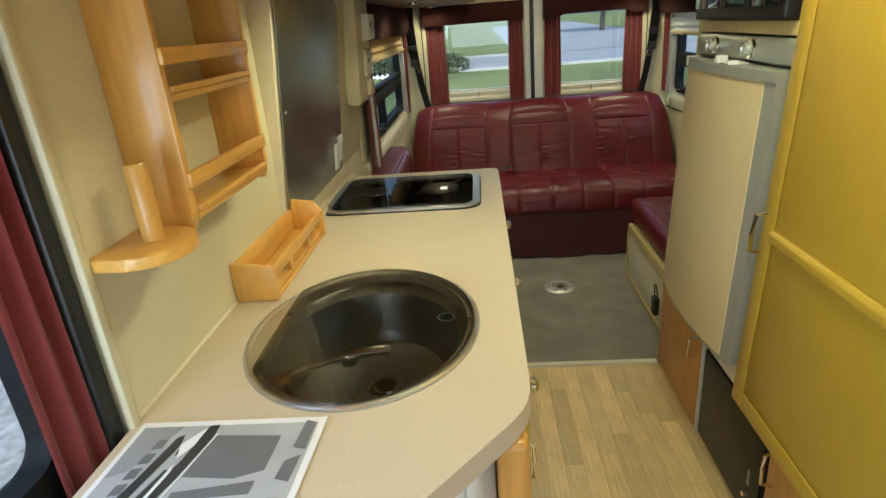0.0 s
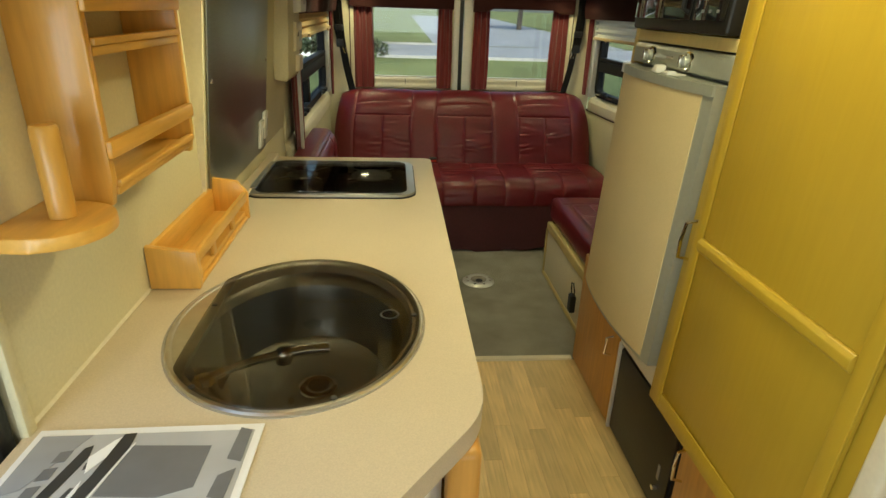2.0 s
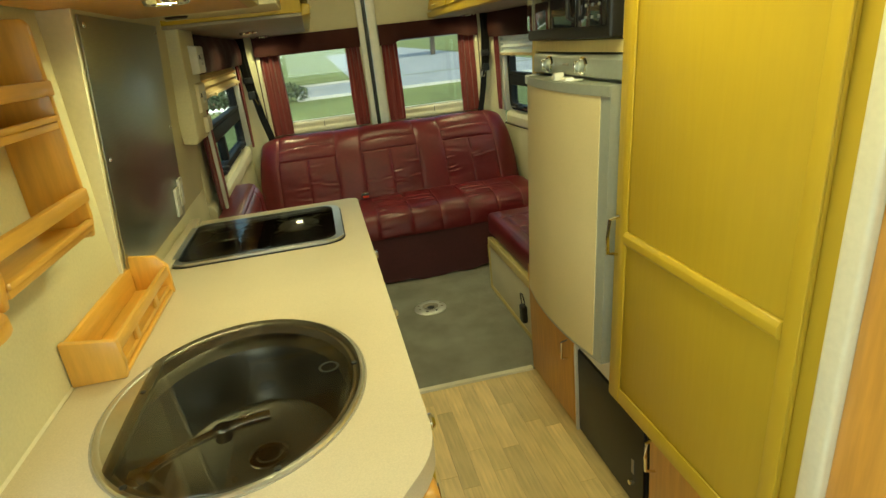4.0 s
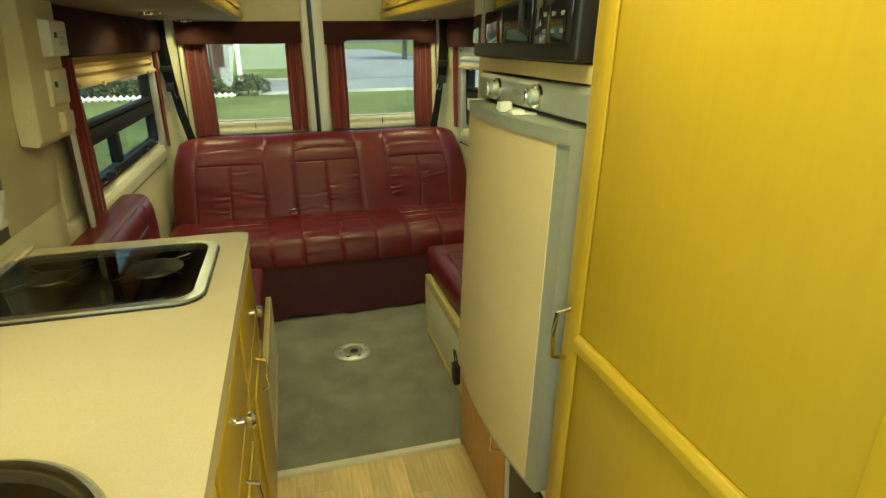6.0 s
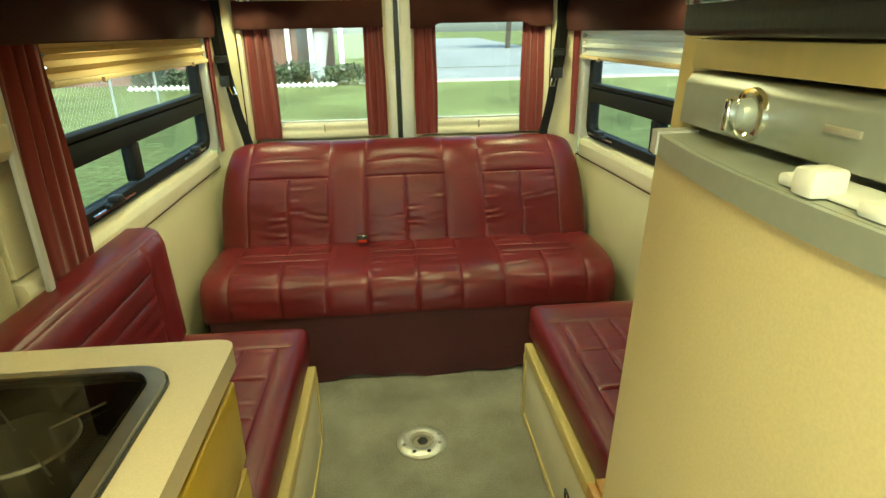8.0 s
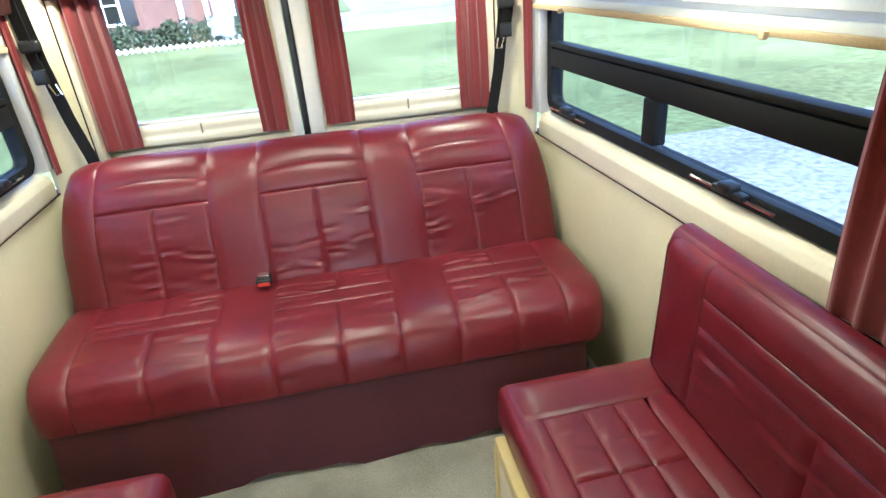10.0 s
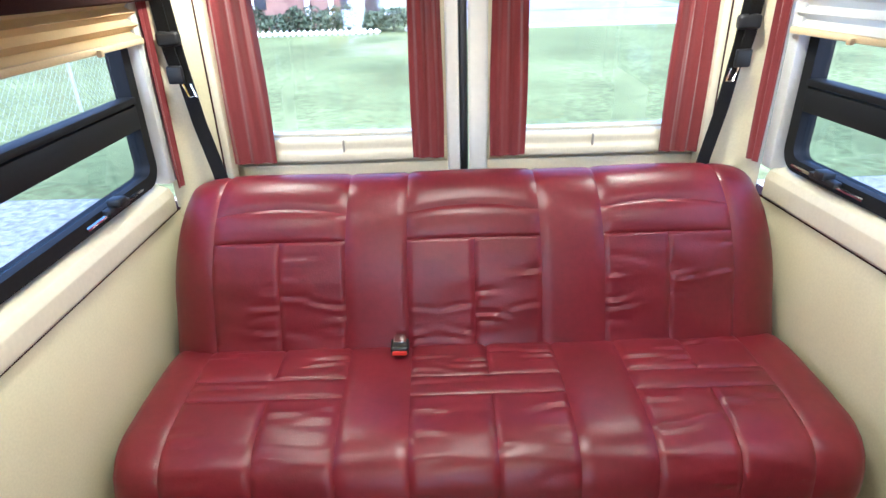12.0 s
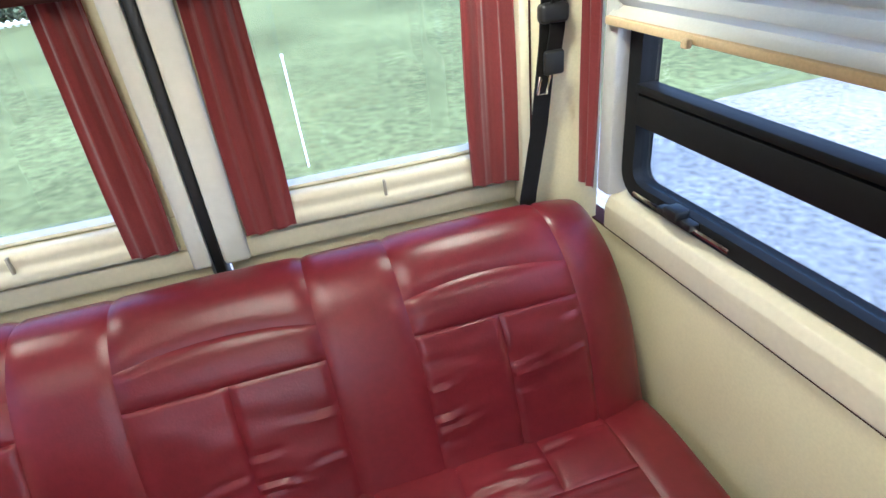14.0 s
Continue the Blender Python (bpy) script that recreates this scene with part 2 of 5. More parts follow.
def rounded(x0, x1, y0, y1, r, seg=6):
    """The outline of a rectangle with round corners."""
    pts = []
    for cx, cy, a in ((x1 - r, y1 - r, 0), (x0 + r, y1 - r, 90), (x0 + r, y0 + r, 180), (x1 - r, y0 + r, 270)):
        for i in range(seg + 1):
            t = radians(a + 90 * i / seg)
            pts.append((cx + r * math.cos(t), cy + r * math.sin(t)))
    return pts


def frame_bm(outer, inner, axis, a, b):
    """A flat ring between two outlines of as many points, from a to b along axis."""
    bm = bmesh.new()

    def place(p, h):
        return {"x": (h, p[0], p[1]), "y": (p[0], h, p[1]), "z": (p[0], p[1], h)}[axis]
    n = len(outer)
    rings = [[bm.verts.new(place(p, h)) for p in o] for o, h in ((outer, a), (outer, b), (inner, b), (inner, a))]
    for k in range(4):
        q, s = rings[k], rings[(k + 1) % 4]
        for i in range(n):
            bm.faces.new((q[i], q[(i + 1) % n], s[(i + 1) % n], s[i]))
    return bm


def lathe(profile, centre, seg=28, sx=1.0, sy=1.0, axis="z", caps=True):
    """A body of revolution from (radius, height) points."""
    bm = bmesh.new()
    rings = []
    for r, h in profile:
        ring = []
        for i in range(seg):
            t = 2 * math.pi * i / seg
            u, v = r * sx * math.cos(t), r * sy * math.sin(t)
            c = {"z": (u, v, h), "x": (h, u, v), "y": (u, h, v)}[axis]
            ring.append(bm.verts.new(Vector(centre) + Vector(c)))
        rings.append(ring)
    for q, s in zip(rings, rings[1:]):
        for i in range(seg):
            bm.faces.new((q[i], q[(i + 1) % seg], s[(i + 1) % seg], s[i]))
    for ring, p in ((rings[0], profile[0]), (rings[-1], profile[-1])):
        if caps and p[0] > 1e-5:
            bm.faces.new(ring)
    bmesh.ops.remove_doubles(bm, verts=bm.verts[:], dist=1e-6)
    return bm


def tube(points, r, seg=8):
    """A round bar along points."""
    bm = bmesh.new()
    pts = [Vector(p) for p in points]
    rings = []
    for i, p in enumerate(pts):
        d = (pts[min(i + 1, len(pts) - 1)] - pts[max(i - 1, 0)]).normalized()
        side = d.cross(Vector((0.31, 0.17, 0.93))).normalized()
        up = d.cross(side)
        rings.append([bm.verts.new(p + r * (math.cos(2 * math.pi * k / seg) * side + math.sin(2 * math.pi * k / seg) * up)) for k in range(seg)])
    for q, s in zip(rings, rings[1:]):
        for k in range(seg):
            bm.faces.new((q[k], q[(k + 1) % seg], s[(k + 1) % seg], s[k]))
    bm.faces.new(rings[0])
    bm.faces.new(rings[-1][::-1])
    return bm


def ribbon(points, width, thick, across):
    """A flat strap along points, its width along across."""
    bm = bmesh.new()
    a = Vector(across).normalized()
    pts = [Vector(p) for p in points]
    rows = []
    for i, p in enumerate(pts):
        d = (pts[min(i + 1, len(pts) - 1)] - pts[max(i - 1, 0)]).normalized()
        n = d.cross(a).normalized()
        rows.append([bm.verts.new(p + sx * width / 2 * a + sn * thick / 2 * n) for sx, sn in ((-1, -1), (1, -1), (1, 1), (-1, 1))])
    for q, s in zip(rows, rows[1:]):
        for k in range(4):
            bm.faces.new((q[k], q[(k + 1) % 4], s[(k + 1) % 4], s[k]))
    bm.faces.new(rows[0])
    bm.faces.new(rows[-1][::-1])
    return bm


def sheet(fn, nu, nv, thick, both=True):
    """A grid fn(u, v) -> point, u and v from 0 to 1, with a back at a distance."""
    bm = bmesh.new()
    g = [[Vector(fn(i / nu, j / nv)) for j in range(nv + 1)] for i in range(nu + 1)]
    front = [[bm.verts.new(p) for p in row] for row in g]
    for i in range(nu):
        for j in range(nv):
            bm.faces.new((front[i][j], front[i + 1][j], front[i + 1][j + 1], front[i][j + 1]))
    if thick:
        back = []
        for i in range(nu + 1):
            row = []
            for j in range(nv + 1):
                du = g[min(i + 1, nu)][j] - g[max(i - 1, 0)][j]
                dv = g[i][min(j + 1, nv)] - g[i][max(j - 1, 0)]
                row.append(bm.verts.new(g[i][j] - thick * du.cross(dv).normalized()))
            back.append(row)
        for i in range(nu):
            for j in range(nv):
                bm.faces.new((back[i][j], back[i][j + 1], back[i + 1][j + 1], back[i + 1][j]))
        rim = [(i, 0) for i in range(nu)] + [(nu, j) for j in range(nv)] + [(i, nv) for i in range(nu, 0, -1)] + [(0, j) for j in range(nv, 0, -1)]
        for k in range(len(rim)):
            (i, j), (m, n) = rim[k], rim[(k + 1) % len(rim)]
            bm.faces.new((front[i][j], back[i][j], back[m][n], front[m][n]))
    return bm


def puffed(surface, u0, u1, v0, v1, puff, crease=0.0, seed=0.0, nu=14, nv=12, sink=0.03, soft=0.02, strokes=0):
    """A sewn cushion panel on surface(u, v): swollen in the middle, drawn in over soft metres at its seams, with a few drawn-in creases."""
    bm = bmesh.new()
    puff, soft, crease = 0.56 * puff, 1.0 * soft, 0.75 * crease
    rnd = random.Random(int(seed * 17) + 5)
    wide = (Vector(surface(u1, (v0 + v1) / 2)) - Vector(surface(u0, (v0 + v1) / 2))).length
    tall = (Vector(surface((u0 + u1) / 2, v1)) - Vector(surface((u0 + u1) / 2, v0))).length
    sa, sb = min(0.45, soft / wide), min(0.45, soft / max(tall, 0.02))
    lines = [(rnd.random() < 0.5, rnd.uniform(0.25, 0.7), rnd.uniform(0.08, 0.92), rnd.uniform(-0.22, 0.22), rnd.uniform(0.5, 1.0)) for _ in range(strokes)]
    rows = []
    for i in range(nu + 1):
        row = []
        for j in range(nv + 1):
            a, b = i / nu, j / nv
            a, b = a - 0.055 * math.sin(4 * math.pi * a) / 2, b - 0.03 * math.sin(4 * math.pi * b) / 2
            u, v = u0 + (u1 - u0) * a, v0 + (v1 - v0) * b
            p = Vector(surface(u, v))
            du = Vector(surface(u + 1e-3, v)) - Vector(surface(u - 1e-3, v))
            dv = Vector(surface(u, v + 1e-3)) - Vector(surface(u, v - 1e-3))
            n = du.cross(dv).normalized()
            ea, eb = min(1.0, min(a, 1 - a) / sa), min(1.0, min(b, 1 - b) / sb)
            fall = math.sqrt(max(0, 1 - (1 - ea) ** 2)) * math.sqrt(max(0, 1 - (1 - eb) ** 2))
            h = puff * fall * (0.75 + 0.25 * math.sin(math.pi * a) * math.sin(math.pi * b))
            if crease:
                h += crease * 0.35 * fall * noise.noise(Vector((p.x * 9, p.y * 16 + p.z * 16, seed * 7.3)))
            for near, reach, at, bend, deep in lines:
                d = a if near else 1 - a
                if d < reach:
                    w = 0.007 / max(tall, 0.02)
                    q = (b - at - bend * d * d) / w
                    fade = math.sin(math.pi * min(1.0, (d + 0.15) / (reach + 0.15))) ** 0.7
                    h += crease * 0.5 * deep * fade * fall * (-math.exp(-q * q) + 0.8 * math.exp(-(q + 1.9) ** 2))
            row.append(bm.verts.new(p + n * h))
        rows.append(row)
    for i in range(nu):
        for j in range(nv):
            bm.faces.new((rows[i][j], rows[i + 1][j], rows[i + 1][j + 1], rows[i][j + 1]))
    rim = [(i, 0) for i in range(nu)] + [(nu, j) for j in range(nv)] + [(i, nv) for i in range(nu, 0, -1)] + [(0, j) for j in range(nv, 0, -1)]
    low = {}
    for i, j in rim:
        u, v = u0 + (u1 - u0) * i / nu, v0 + (v1 - v0) * j / nv
        du = Vector(surface(u + 1e-3, v)) - Vector(surface(u - 1e-3, v))
        dv = Vector(surface(u, v + 1e-3)) - Vector(surface(u, v - 1e-3))
        low[i, j] = bm.verts.new(Vector(surface(u, v)) - sink * du.cross(dv).normalized())
    for k in range(len(rim)):
        p, q = rim[k], rim[(k + 1) % len(rim)]
        bm.faces.new((rows[p[0]][p[1]], low[p], low[q], rows[q[0]][q[1]]))
    return bm


def along(points, s):
    """The point at s (0 to 1, by length) of a line through points, smoothed."""
    d = [0.0]
    for p, q in zip(points, points[1:]):
        d.append(d[-1] + math.dist(p, q))
    x = max(-0.05, min(1.05, s)) * d[-1]
    k = 0
    while k < len(points) - 2 and x > d[k + 1]:
        k += 1
    f = (x - d[k]) / (d[k + 1] - d[k])
    p0, p1, p2, p3 = (points[max(0, min(len(points) - 1, k + o))] for o in (-1, 0, 1, 2))
    return tuple(0.5 * (2 * b + (c - a) * f + (2 * a - 5 * b + 4 * c - e) * f * f + (3 * b - a - 3 * c + e) * f ** 3) for a, b, c, e in zip(p0, p1, p2, p3))


# ---- the van's shell ----
floor = thing("floor", "light oak vinyl planks at the front, on the van's flat floor", "floor", kind="structure")
part("subfloor", box(-0.95, 1.09, -1.6, 4.40, -0.06, -0.008, 0), JOINT, floor)
part("threshold_strip", prism([(2.222, 0.0), (2.255, 0.0), (2.250, 0.009), (2.227, 0.009)], "x", -0.33, 0.32), IVORY, floor, "pale metal strip where planks meet carpet")

carpet = thing("carpet", "worn dark grey carpet laid over the rear floor", "carpet", kind="structure")
part("pile", sheet(lambda u, v: (-0.93 + 1.91 * u, 2.24 + 2.14 * v, 0.004 + 0.0022 * noise.noise(Vector((u * 9, v * 9, 1)))), 40, 44, 0.012), CARPET, carpet)

wall_left = thing("wall_left", "cream vinyl lining of the van's left side", "wall", kind="structure")
part("galley_lining", join(box(-0.97, -0.906, 0.762, 1.528, 0, 1.92, 0.003), box(-0.908, -0.896, 0.752, 0.772, 0.88, 1.92, 0.004)), CREAM, wall_left)
part("rear_galley_lining", join(box(-0.97, -0.906, 1.530, 2.60, 0, 0.92, 0.002), prism([(-0.906, 0.92), (-0.843, 1.55), (-0.81, 1.92), (-0.97, 1.92), (-0.97, 0.92)], "y", 1.530, 2.60, 0.002)), CREAM, wall_left)
part("corner_strip", prism([(-0.91, 0.885), (-0.9035, 0.885), (-0.9035, 0.92), (-0.841, 1.53), (-0.91, 1.53)], "y", 1.521, 1.529, 0.001), IVORY, wall_left)
part("lower_lining", box(-0.97, -0.893, 2.61, 4.36, 0, 0.752, 0.003), CREAM, wall_left)
part("upper_lining", box(-0.97, -0.90, 2.61, 4.36, 1.42, 1.92, 0.003), CREAM, wall_left)
part("window_ledge", prism([(-0.97, 0.758), (-0.889, 0.758), (-0.880, 0.768), (-0.880, 0.815), (-0.890, 0.838), (-0.93, 0.852), (-0.97, 0.852)], "y", 2.61, 4.20, 0.003), IVORY, wall_left)
part("middle_lining", box(-0.97, -0.90, 2.61, 2.838, 0.853, 1.419, 0.003), CREAM, wall_left)
part("front_lining", join(box(-0.99, -0.96, -1.6, 0.727, -0.02, 0.70, 0.003), box(-0.99, -0.96, -1.6, 0.727, 1.45, 1.92, 0.003), box(-0.99, -0.96, -1.6, -0.75, 0.705, 1.445, 0.003)), CREAM, wall_left)
part("door_pillar", join(box(-0.985, -0.915, 0.728, 0.757, 0.0, 1.92, 0.006)), BLACK, wall_left, "black rubber sealed door pillar")

part("panel_joint", box(-0.96, -0.8925, 2.61, 4.30, 0.7525, 0.7575, 0), VALANCE, wall_left, "dark joint below the ledge")

wall_right = thing("wall_right", "cream vinyl lining of the van's right side", "wall", kind="structure")
side_r = [part("lower_lining", box(0.915, 0.99, 2.05, 4.36, 0, 0.752, 0.003), CREAM, wall_right)]
side_r.append(part("upper_lining", box(0.92, 0.99, 2.05, 4.36, 1.42, 1.92, 0.003), CREAM, wall_right))
side_r.append(part("window_ledge", prism([(0.99, 0.758), (0.912, 0.758), (0.902, 0.768), (0.902, 0.822), (0.912, 0.845), (0.95, 0.858), (0.99, 0.858)], "y", 2.05, 4.18, 0.003), IVORY, wall_right))
part("middle_lining", box(0.92, 1.10, 0.5, 2.045, 0, 1.92, 0.003), CREAM, wall_right)
side_r.append(part("window_side_lining", box(0.92, 0.99, 2.05, 2.70, 0.86, 1.415, 0.003), CREAM, wall_right))
part("front_lining", join(box(0.93, 0.99, -1.6, 0.495, -0.02, 0.70, 0.003), box(0.93, 0.99, -1.6, 0.495, 1.45, 1.92, 0.003), box(0.93, 0.99, -1.6, -0.75, 0.705, 1.445, 0.003)), CREAM, wall_right)
end_post = part("corner_post", box(0.288, 0.92, 0.738, 0.780, 0.0, 1.92, 0.008, 3), IVORY, wall_right, "cream end post beside the wardrobe")
partition = part("partition", box(0.302, 0.92, 0.60, 0.7375, 0.0, 1.92, 0.004), MAPLE_DARK, wall_right, "orange maple partition")

side_r.append(part("panel_joint", box(0.9145, 0.96, 2.05, 4.30, 0.7525, 0.7575, 0), VALANCE, wall_right, "dark joint below the ledge"))

wall_front = thing("wall_front", "cream front wall of the cab round the windscreen", "wall", kind="structure")
part("lining", join(box(-0.99, 0.99, -1.68, -1.61, -0.05, 0.95, 0.003), box(-0.99, 0.99, -1.68, -1.61, 1.55, 1.92, 0.003), box(-0.99, -0.85, -1.68, -1.61, 0.955, 1.545, 0.003), box(0.85, 0.99, -1.68, -1.61, 0.955, 1.545, 0.003)), CREAM, wall_front)

ceiling = tagged(part("ceiling", box(-1.0, 1.12, -1.68, 4.46, 1.925, 1.98, 0.003), HEADLINER), "cream cloth headliner over the whole van", "ceiling", kind="structure")

# corner pillars at the rear
for side, x0, x1 in ((-1, -0.90, -0.745), (1, 0.765, 0.92)):
    pil = thing("corner_pillar", "cream moulded rear corner pillar with a dark joint", "pillar", (x0, 4.3, 0), group="rear corner pillars", kind="structure")
    inner = x1 if side < 0 else x0
    part("lining", prism([(x0, 4.245 if side < 0 else 4.30), (x1, 4.30 if side < 0 else 4.245), (x1, 4.36), (x0, 4.36)], "z", 0, 1.92, 0.006), CREAM, pil)
    part("joint", box(inner - 0.004, inner + 0.004, 4.292, 4.31, 0.8, 1.92, 0.001), VALANCE, pil)
    part("moulding", box(inner - side * 0.012 - 0.012, inner - side * 0.012 + 0.012, 4.29, 4.345, 0.8, 1.50, 0.006), IVORY, pil)


def rear_door(name, x0, x1, w0, w1):
    """One leaf of the rear doors with its window, frame and sill."""
    d = thing(name, "cream rear van door with a clear window", "door", ((x0 + x1) / 2, 4.4, 0), kind="structure")
    part("door_panel", join(box(x0, x1, 4.37, 4.43, 0, 0.93, 0.003), box(x0, x1, 4.37, 4.43, 1.44, 1.92, 0.003),
                            box(x0, w0, 4.37, 4.43, 0.932, 1.438, 0.003), box(w1, x1, 4.37, 4.43, 0.932, 1.438, 0.003)), CREAM, d)
    win = part("window_frame", frame_bm(rounded(w0 + 0.002, w1 - 0.002, 0.934, 1.437, 0.05), rounded(w0 + 0.018, w1 - 0.018, 0.942, 1.424, 0.045), "y", 4.385, 4.425), IVORY, d)
    pane = part("pane", prism(rounded(w0 + 0.02, w1 - 0.02, 0.953, 1.419, 0.04), "y", 4.402, 4.408), PANE, win)
    pane.visible_shadow = False
    def sill(u, v):
        x = w0 - 0.03 + (w1 - w0 + 0.06) * u
        prof = [(4.372, 0.858), (4.358, 0.862), (4.349, 0.868), (4.347, 0.89), (4.353, 0.905), (4.351, 0.925), (4.357, 0.938), (4.372, 0.942)]
        y, z = along(prof, v)
        return x, y - 0.012 * (1 - (2 * u - 1) ** 2), z - 0.004
    s = part("sill", sheet(sill, 18, 22, 0.006), IVORY, d, "moulded cream window sill")
    part("sill_joint", box((w0 + w1) / 2 - 0.003, (w0 + w1) / 2 + 0.003, 4.331, 4.36, 0.893, 0.93, 0.001), SHADOW_GREY, s)
    part("lower_trim", box(w0 - 0.05, w1 + 0.05, 4.352, 4.37, 0.80, 0.85, 0.006), IVORY, d)
    return d


rear_door("door_1", -0.93, -0.012, -0.66, -0.09)
rear_door("door_2", 0.032, 0.93, 0.13, 0.70)
seal = thing("door_seal", "black rubber seal between the two rear doors", "door seal", (0.01, 4.37, 0), kind="structure")
part("rubber", box(-0.004, 0.020, 4.350, 4.425, 0, 1.92, 0.006), BLACK, seal)
part("left_strip", box(-0.046, -0.006, 4.345, 4.369, 0.80, 1.92, 0.008, 3), WHITE, seal, "white plastic cover strip")
part("right_strip", box(0.022, 0.082, 4.340, 4.369, 0.80, 1.92, 0.010, 3), WHITE, seal, "white plastic cover strip")


def side_window(name, x, s, y0, y1, ym):
    """A van side window: black frame, one wide upper pane, a bar and two lower vents."""
    w = thing(name, "black framed van side window with two hinged lower vents", "window", (x, (y0 + y1) / 2, 0.85), kind="structure")
    a, b = sorted((x, x + s * 0.045))
    part("window_frame", frame_bm(rounded(y0, y1, 0.862, 1.42, 0.06), rounded(y0 + 0.04, y1 - 0.04, 0.897, 1.385, 0.035), "x", a, b), BLACK_FRAME, w)
    c, d = sorted((x - s * 0.006, x + s * 0.035))
    part("cross_bar", join(box(c, d, y0 + 0.04, y1 - 0.04, 1.03, 1.095, 0.006), box(c - 0.004 if s > 0 else c, d if s > 0 else d + 0.004, y0 + 0.04, y1 - 0.04, 1.10, 1.118, 0.004)), BLACK_FRAME, w)
    part("vent_divider", box(c, d, ym - 0.03, ym + 0.03, 0.905, 1.03, 0.006), BLACK_FRAME, w)
    g0, g1 = sorted((x + s * 0.018, x + s * 0.023))
    up = part("upper_pane", prism(rounded(y0 + 0.035, y1 - 0.035, 1.09, 1.39, 0.03), "x", g0, g1), PANE, w)
    lo = [part("vent_pane", prism(rounded(p, q, 0.90, 1.035, 0.03), "x", g0, g1), PANE_TINT, w) for p, q in ((y0 + 0.035, ym - 0.025), (ym + 0.025, y1 - 0.035))]
    for g in (up, *lo):
        g.visible_shadow = False
    for yc in ((y0 + ym) / 2 + 0.02, (y1 + ym) / 2 + 0.14):
        e0, e1 = sorted((x - s * 0.024, x))
        latch = part("latch", join(box(e0, e1, yc - 0.05, yc + 0.05, 0.880, 0.897, 0.004), box(e0 - 0.012 * (s > 0), e1 + 0.012 * (s < 0), yc - 0.022, yc + 0.018, 0.892, 0.914, 0.006)), BLACK, w, "black vent latch")
        part("rod", tube([(x - s * 0.012, yc - 0.14, 0.884), (x - s * 0.012, yc + 0.14, 0.884)], 0.005, 6), CHROME, latch)
    j0, j1 = sorted((x - s * 0.03, x + s * 0.03))
    part("jamb", box(j0, j1, y1 + 0.002, y1 + 0.05, 0.85, 1.40, 0.008), JAMB, w, "grey white window jamb")
    return w


side_window("window_1", -0.905, -1, 2.84, 4.19, 3.36)
side_r += side_window("window_2", 0.93, 1, 2.72, 4.165, 3.47).children_recursive
for nm, x, s in (("window_3", -0.975, -1), ("window_4", 0.955, 1)):
    w = thing(nm, "black framed cab door window", "window", (x, -0.1, 0.7), kind="structure")
    part("window_frame", frame_bm(rounded(-0.745, 0.72 if s < 0 else 0.49, 0.705, 1.445, 0.06), rounded(-0.70, 0.68 if s < 0 else 0.45, 0.90 if s < 0 else 0.745, 1.41, 0.04), "x", x - 0.02, x + 0.02), BLACK_FRAME, w)
    g = part("pane", prism(rounded(-0.71, 0.69 if s < 0 else 0.46, 0.89 if s < 0 else 0.74, 1.415, 0.04), "x", x - 0.003, x + 0.003), PANE, w)
    g.visible_shadow = False
door_top = thing("door_trim", "black plastic cab door trim below the window", "door trim", (-0.91, 0.2, 0), kind="structure")
part("panel", box(-0.955, -0.948, -0.7, 0.56, 0.1, 0.86, 0.003, 2), BLACK, door_top)


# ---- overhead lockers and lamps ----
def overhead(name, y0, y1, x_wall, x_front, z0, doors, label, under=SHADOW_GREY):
    """A wall locker under the roof with framed doors; its front leans in."""
    s = 1 if x_front > x_wall else -1
    t = thing(name, label, "overhead locker", ((x_wall + x_front) / 2, (y0 + y1) / 2, z0), group="overhead lockers")
    part("body", prism([(x_wall, z0 + 0.012), (x_front - s * 0.03, z0 + 0.012), (x_front - s * 0.03, z0 + 0.1), (x_front - s * 0.12, 1.915), (x_wall, 1.915)], "y", y0, y1, 0.004), MAPLE, t)
    # the default grey paints the shade under the locker into this panel
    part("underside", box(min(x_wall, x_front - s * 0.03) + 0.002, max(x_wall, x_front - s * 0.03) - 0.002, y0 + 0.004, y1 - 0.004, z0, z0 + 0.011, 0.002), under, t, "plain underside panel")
    part("front_rail", prism([(x_front - s * 0.034, z0), (x_front - s * 0.004, z0 + 0.004), (x_front, z0 + 0.035), (x_front - s * 0.028, z0 + 0.04)], "y", y0, y1, 0.004), MAPLE, t)
    n = (y1 - y0) / doors
    for k in range(doors):
        a, b = y0 + n * k + 0.012, y0 + n * (k + 1) - 0.012
        lean = 0.09 / (1.9 - z0)
        def face(u, v, depth, a=a, b=b):
            z = z0 + 0.05 + v * (1.88 - z0 - 0.05)
            return x_front - s * (0.026 - depth + lean * (z - z0 - 0.05)), a + (b - a) * u, z
        bm = bmesh.new()
        for (u0, u1, v0, v1, d0, d1) in ((0, 1, 0, 0.16, 0.0, 0.02), (0, 1, 0.84, 1, 0.0, 0.02), (0, 0.12, 0.161, 0.839, 0.0, 0.02), (0.88, 1, 0.161, 0.839, 0.0, 0.02), (0.121, 0.879, 0.161, 0.839, 0.0, 0.010)):
            vs = [bm.verts.new(face(u, v, d)) for d in (d0, d1) for u, v in ((u0, v0), (u1, v0), (u1, v1), (u0, v1))]
            for f in ((0, 1, 2, 3), (7, 6, 5, 4), (0, 4, 5, 1), (1, 5, 6, 2), (2, 6, 7, 3), (3, 7, 4, 0)):
                bm.faces.new([vs[i] for i in f])
        door = part("door", bm, MAPLE, t)
        p, q = Vector(face(0.42, 0.07, 0.02)), Vector(face(0.58, 0.07, 0.02))
        o = Vector((s * 0.022, 0, -0.004))
        part("handle", tube([p, p + o, q + o, q], 0.004, 6), CHROME, door, "thin chrome wire handle")
    return t


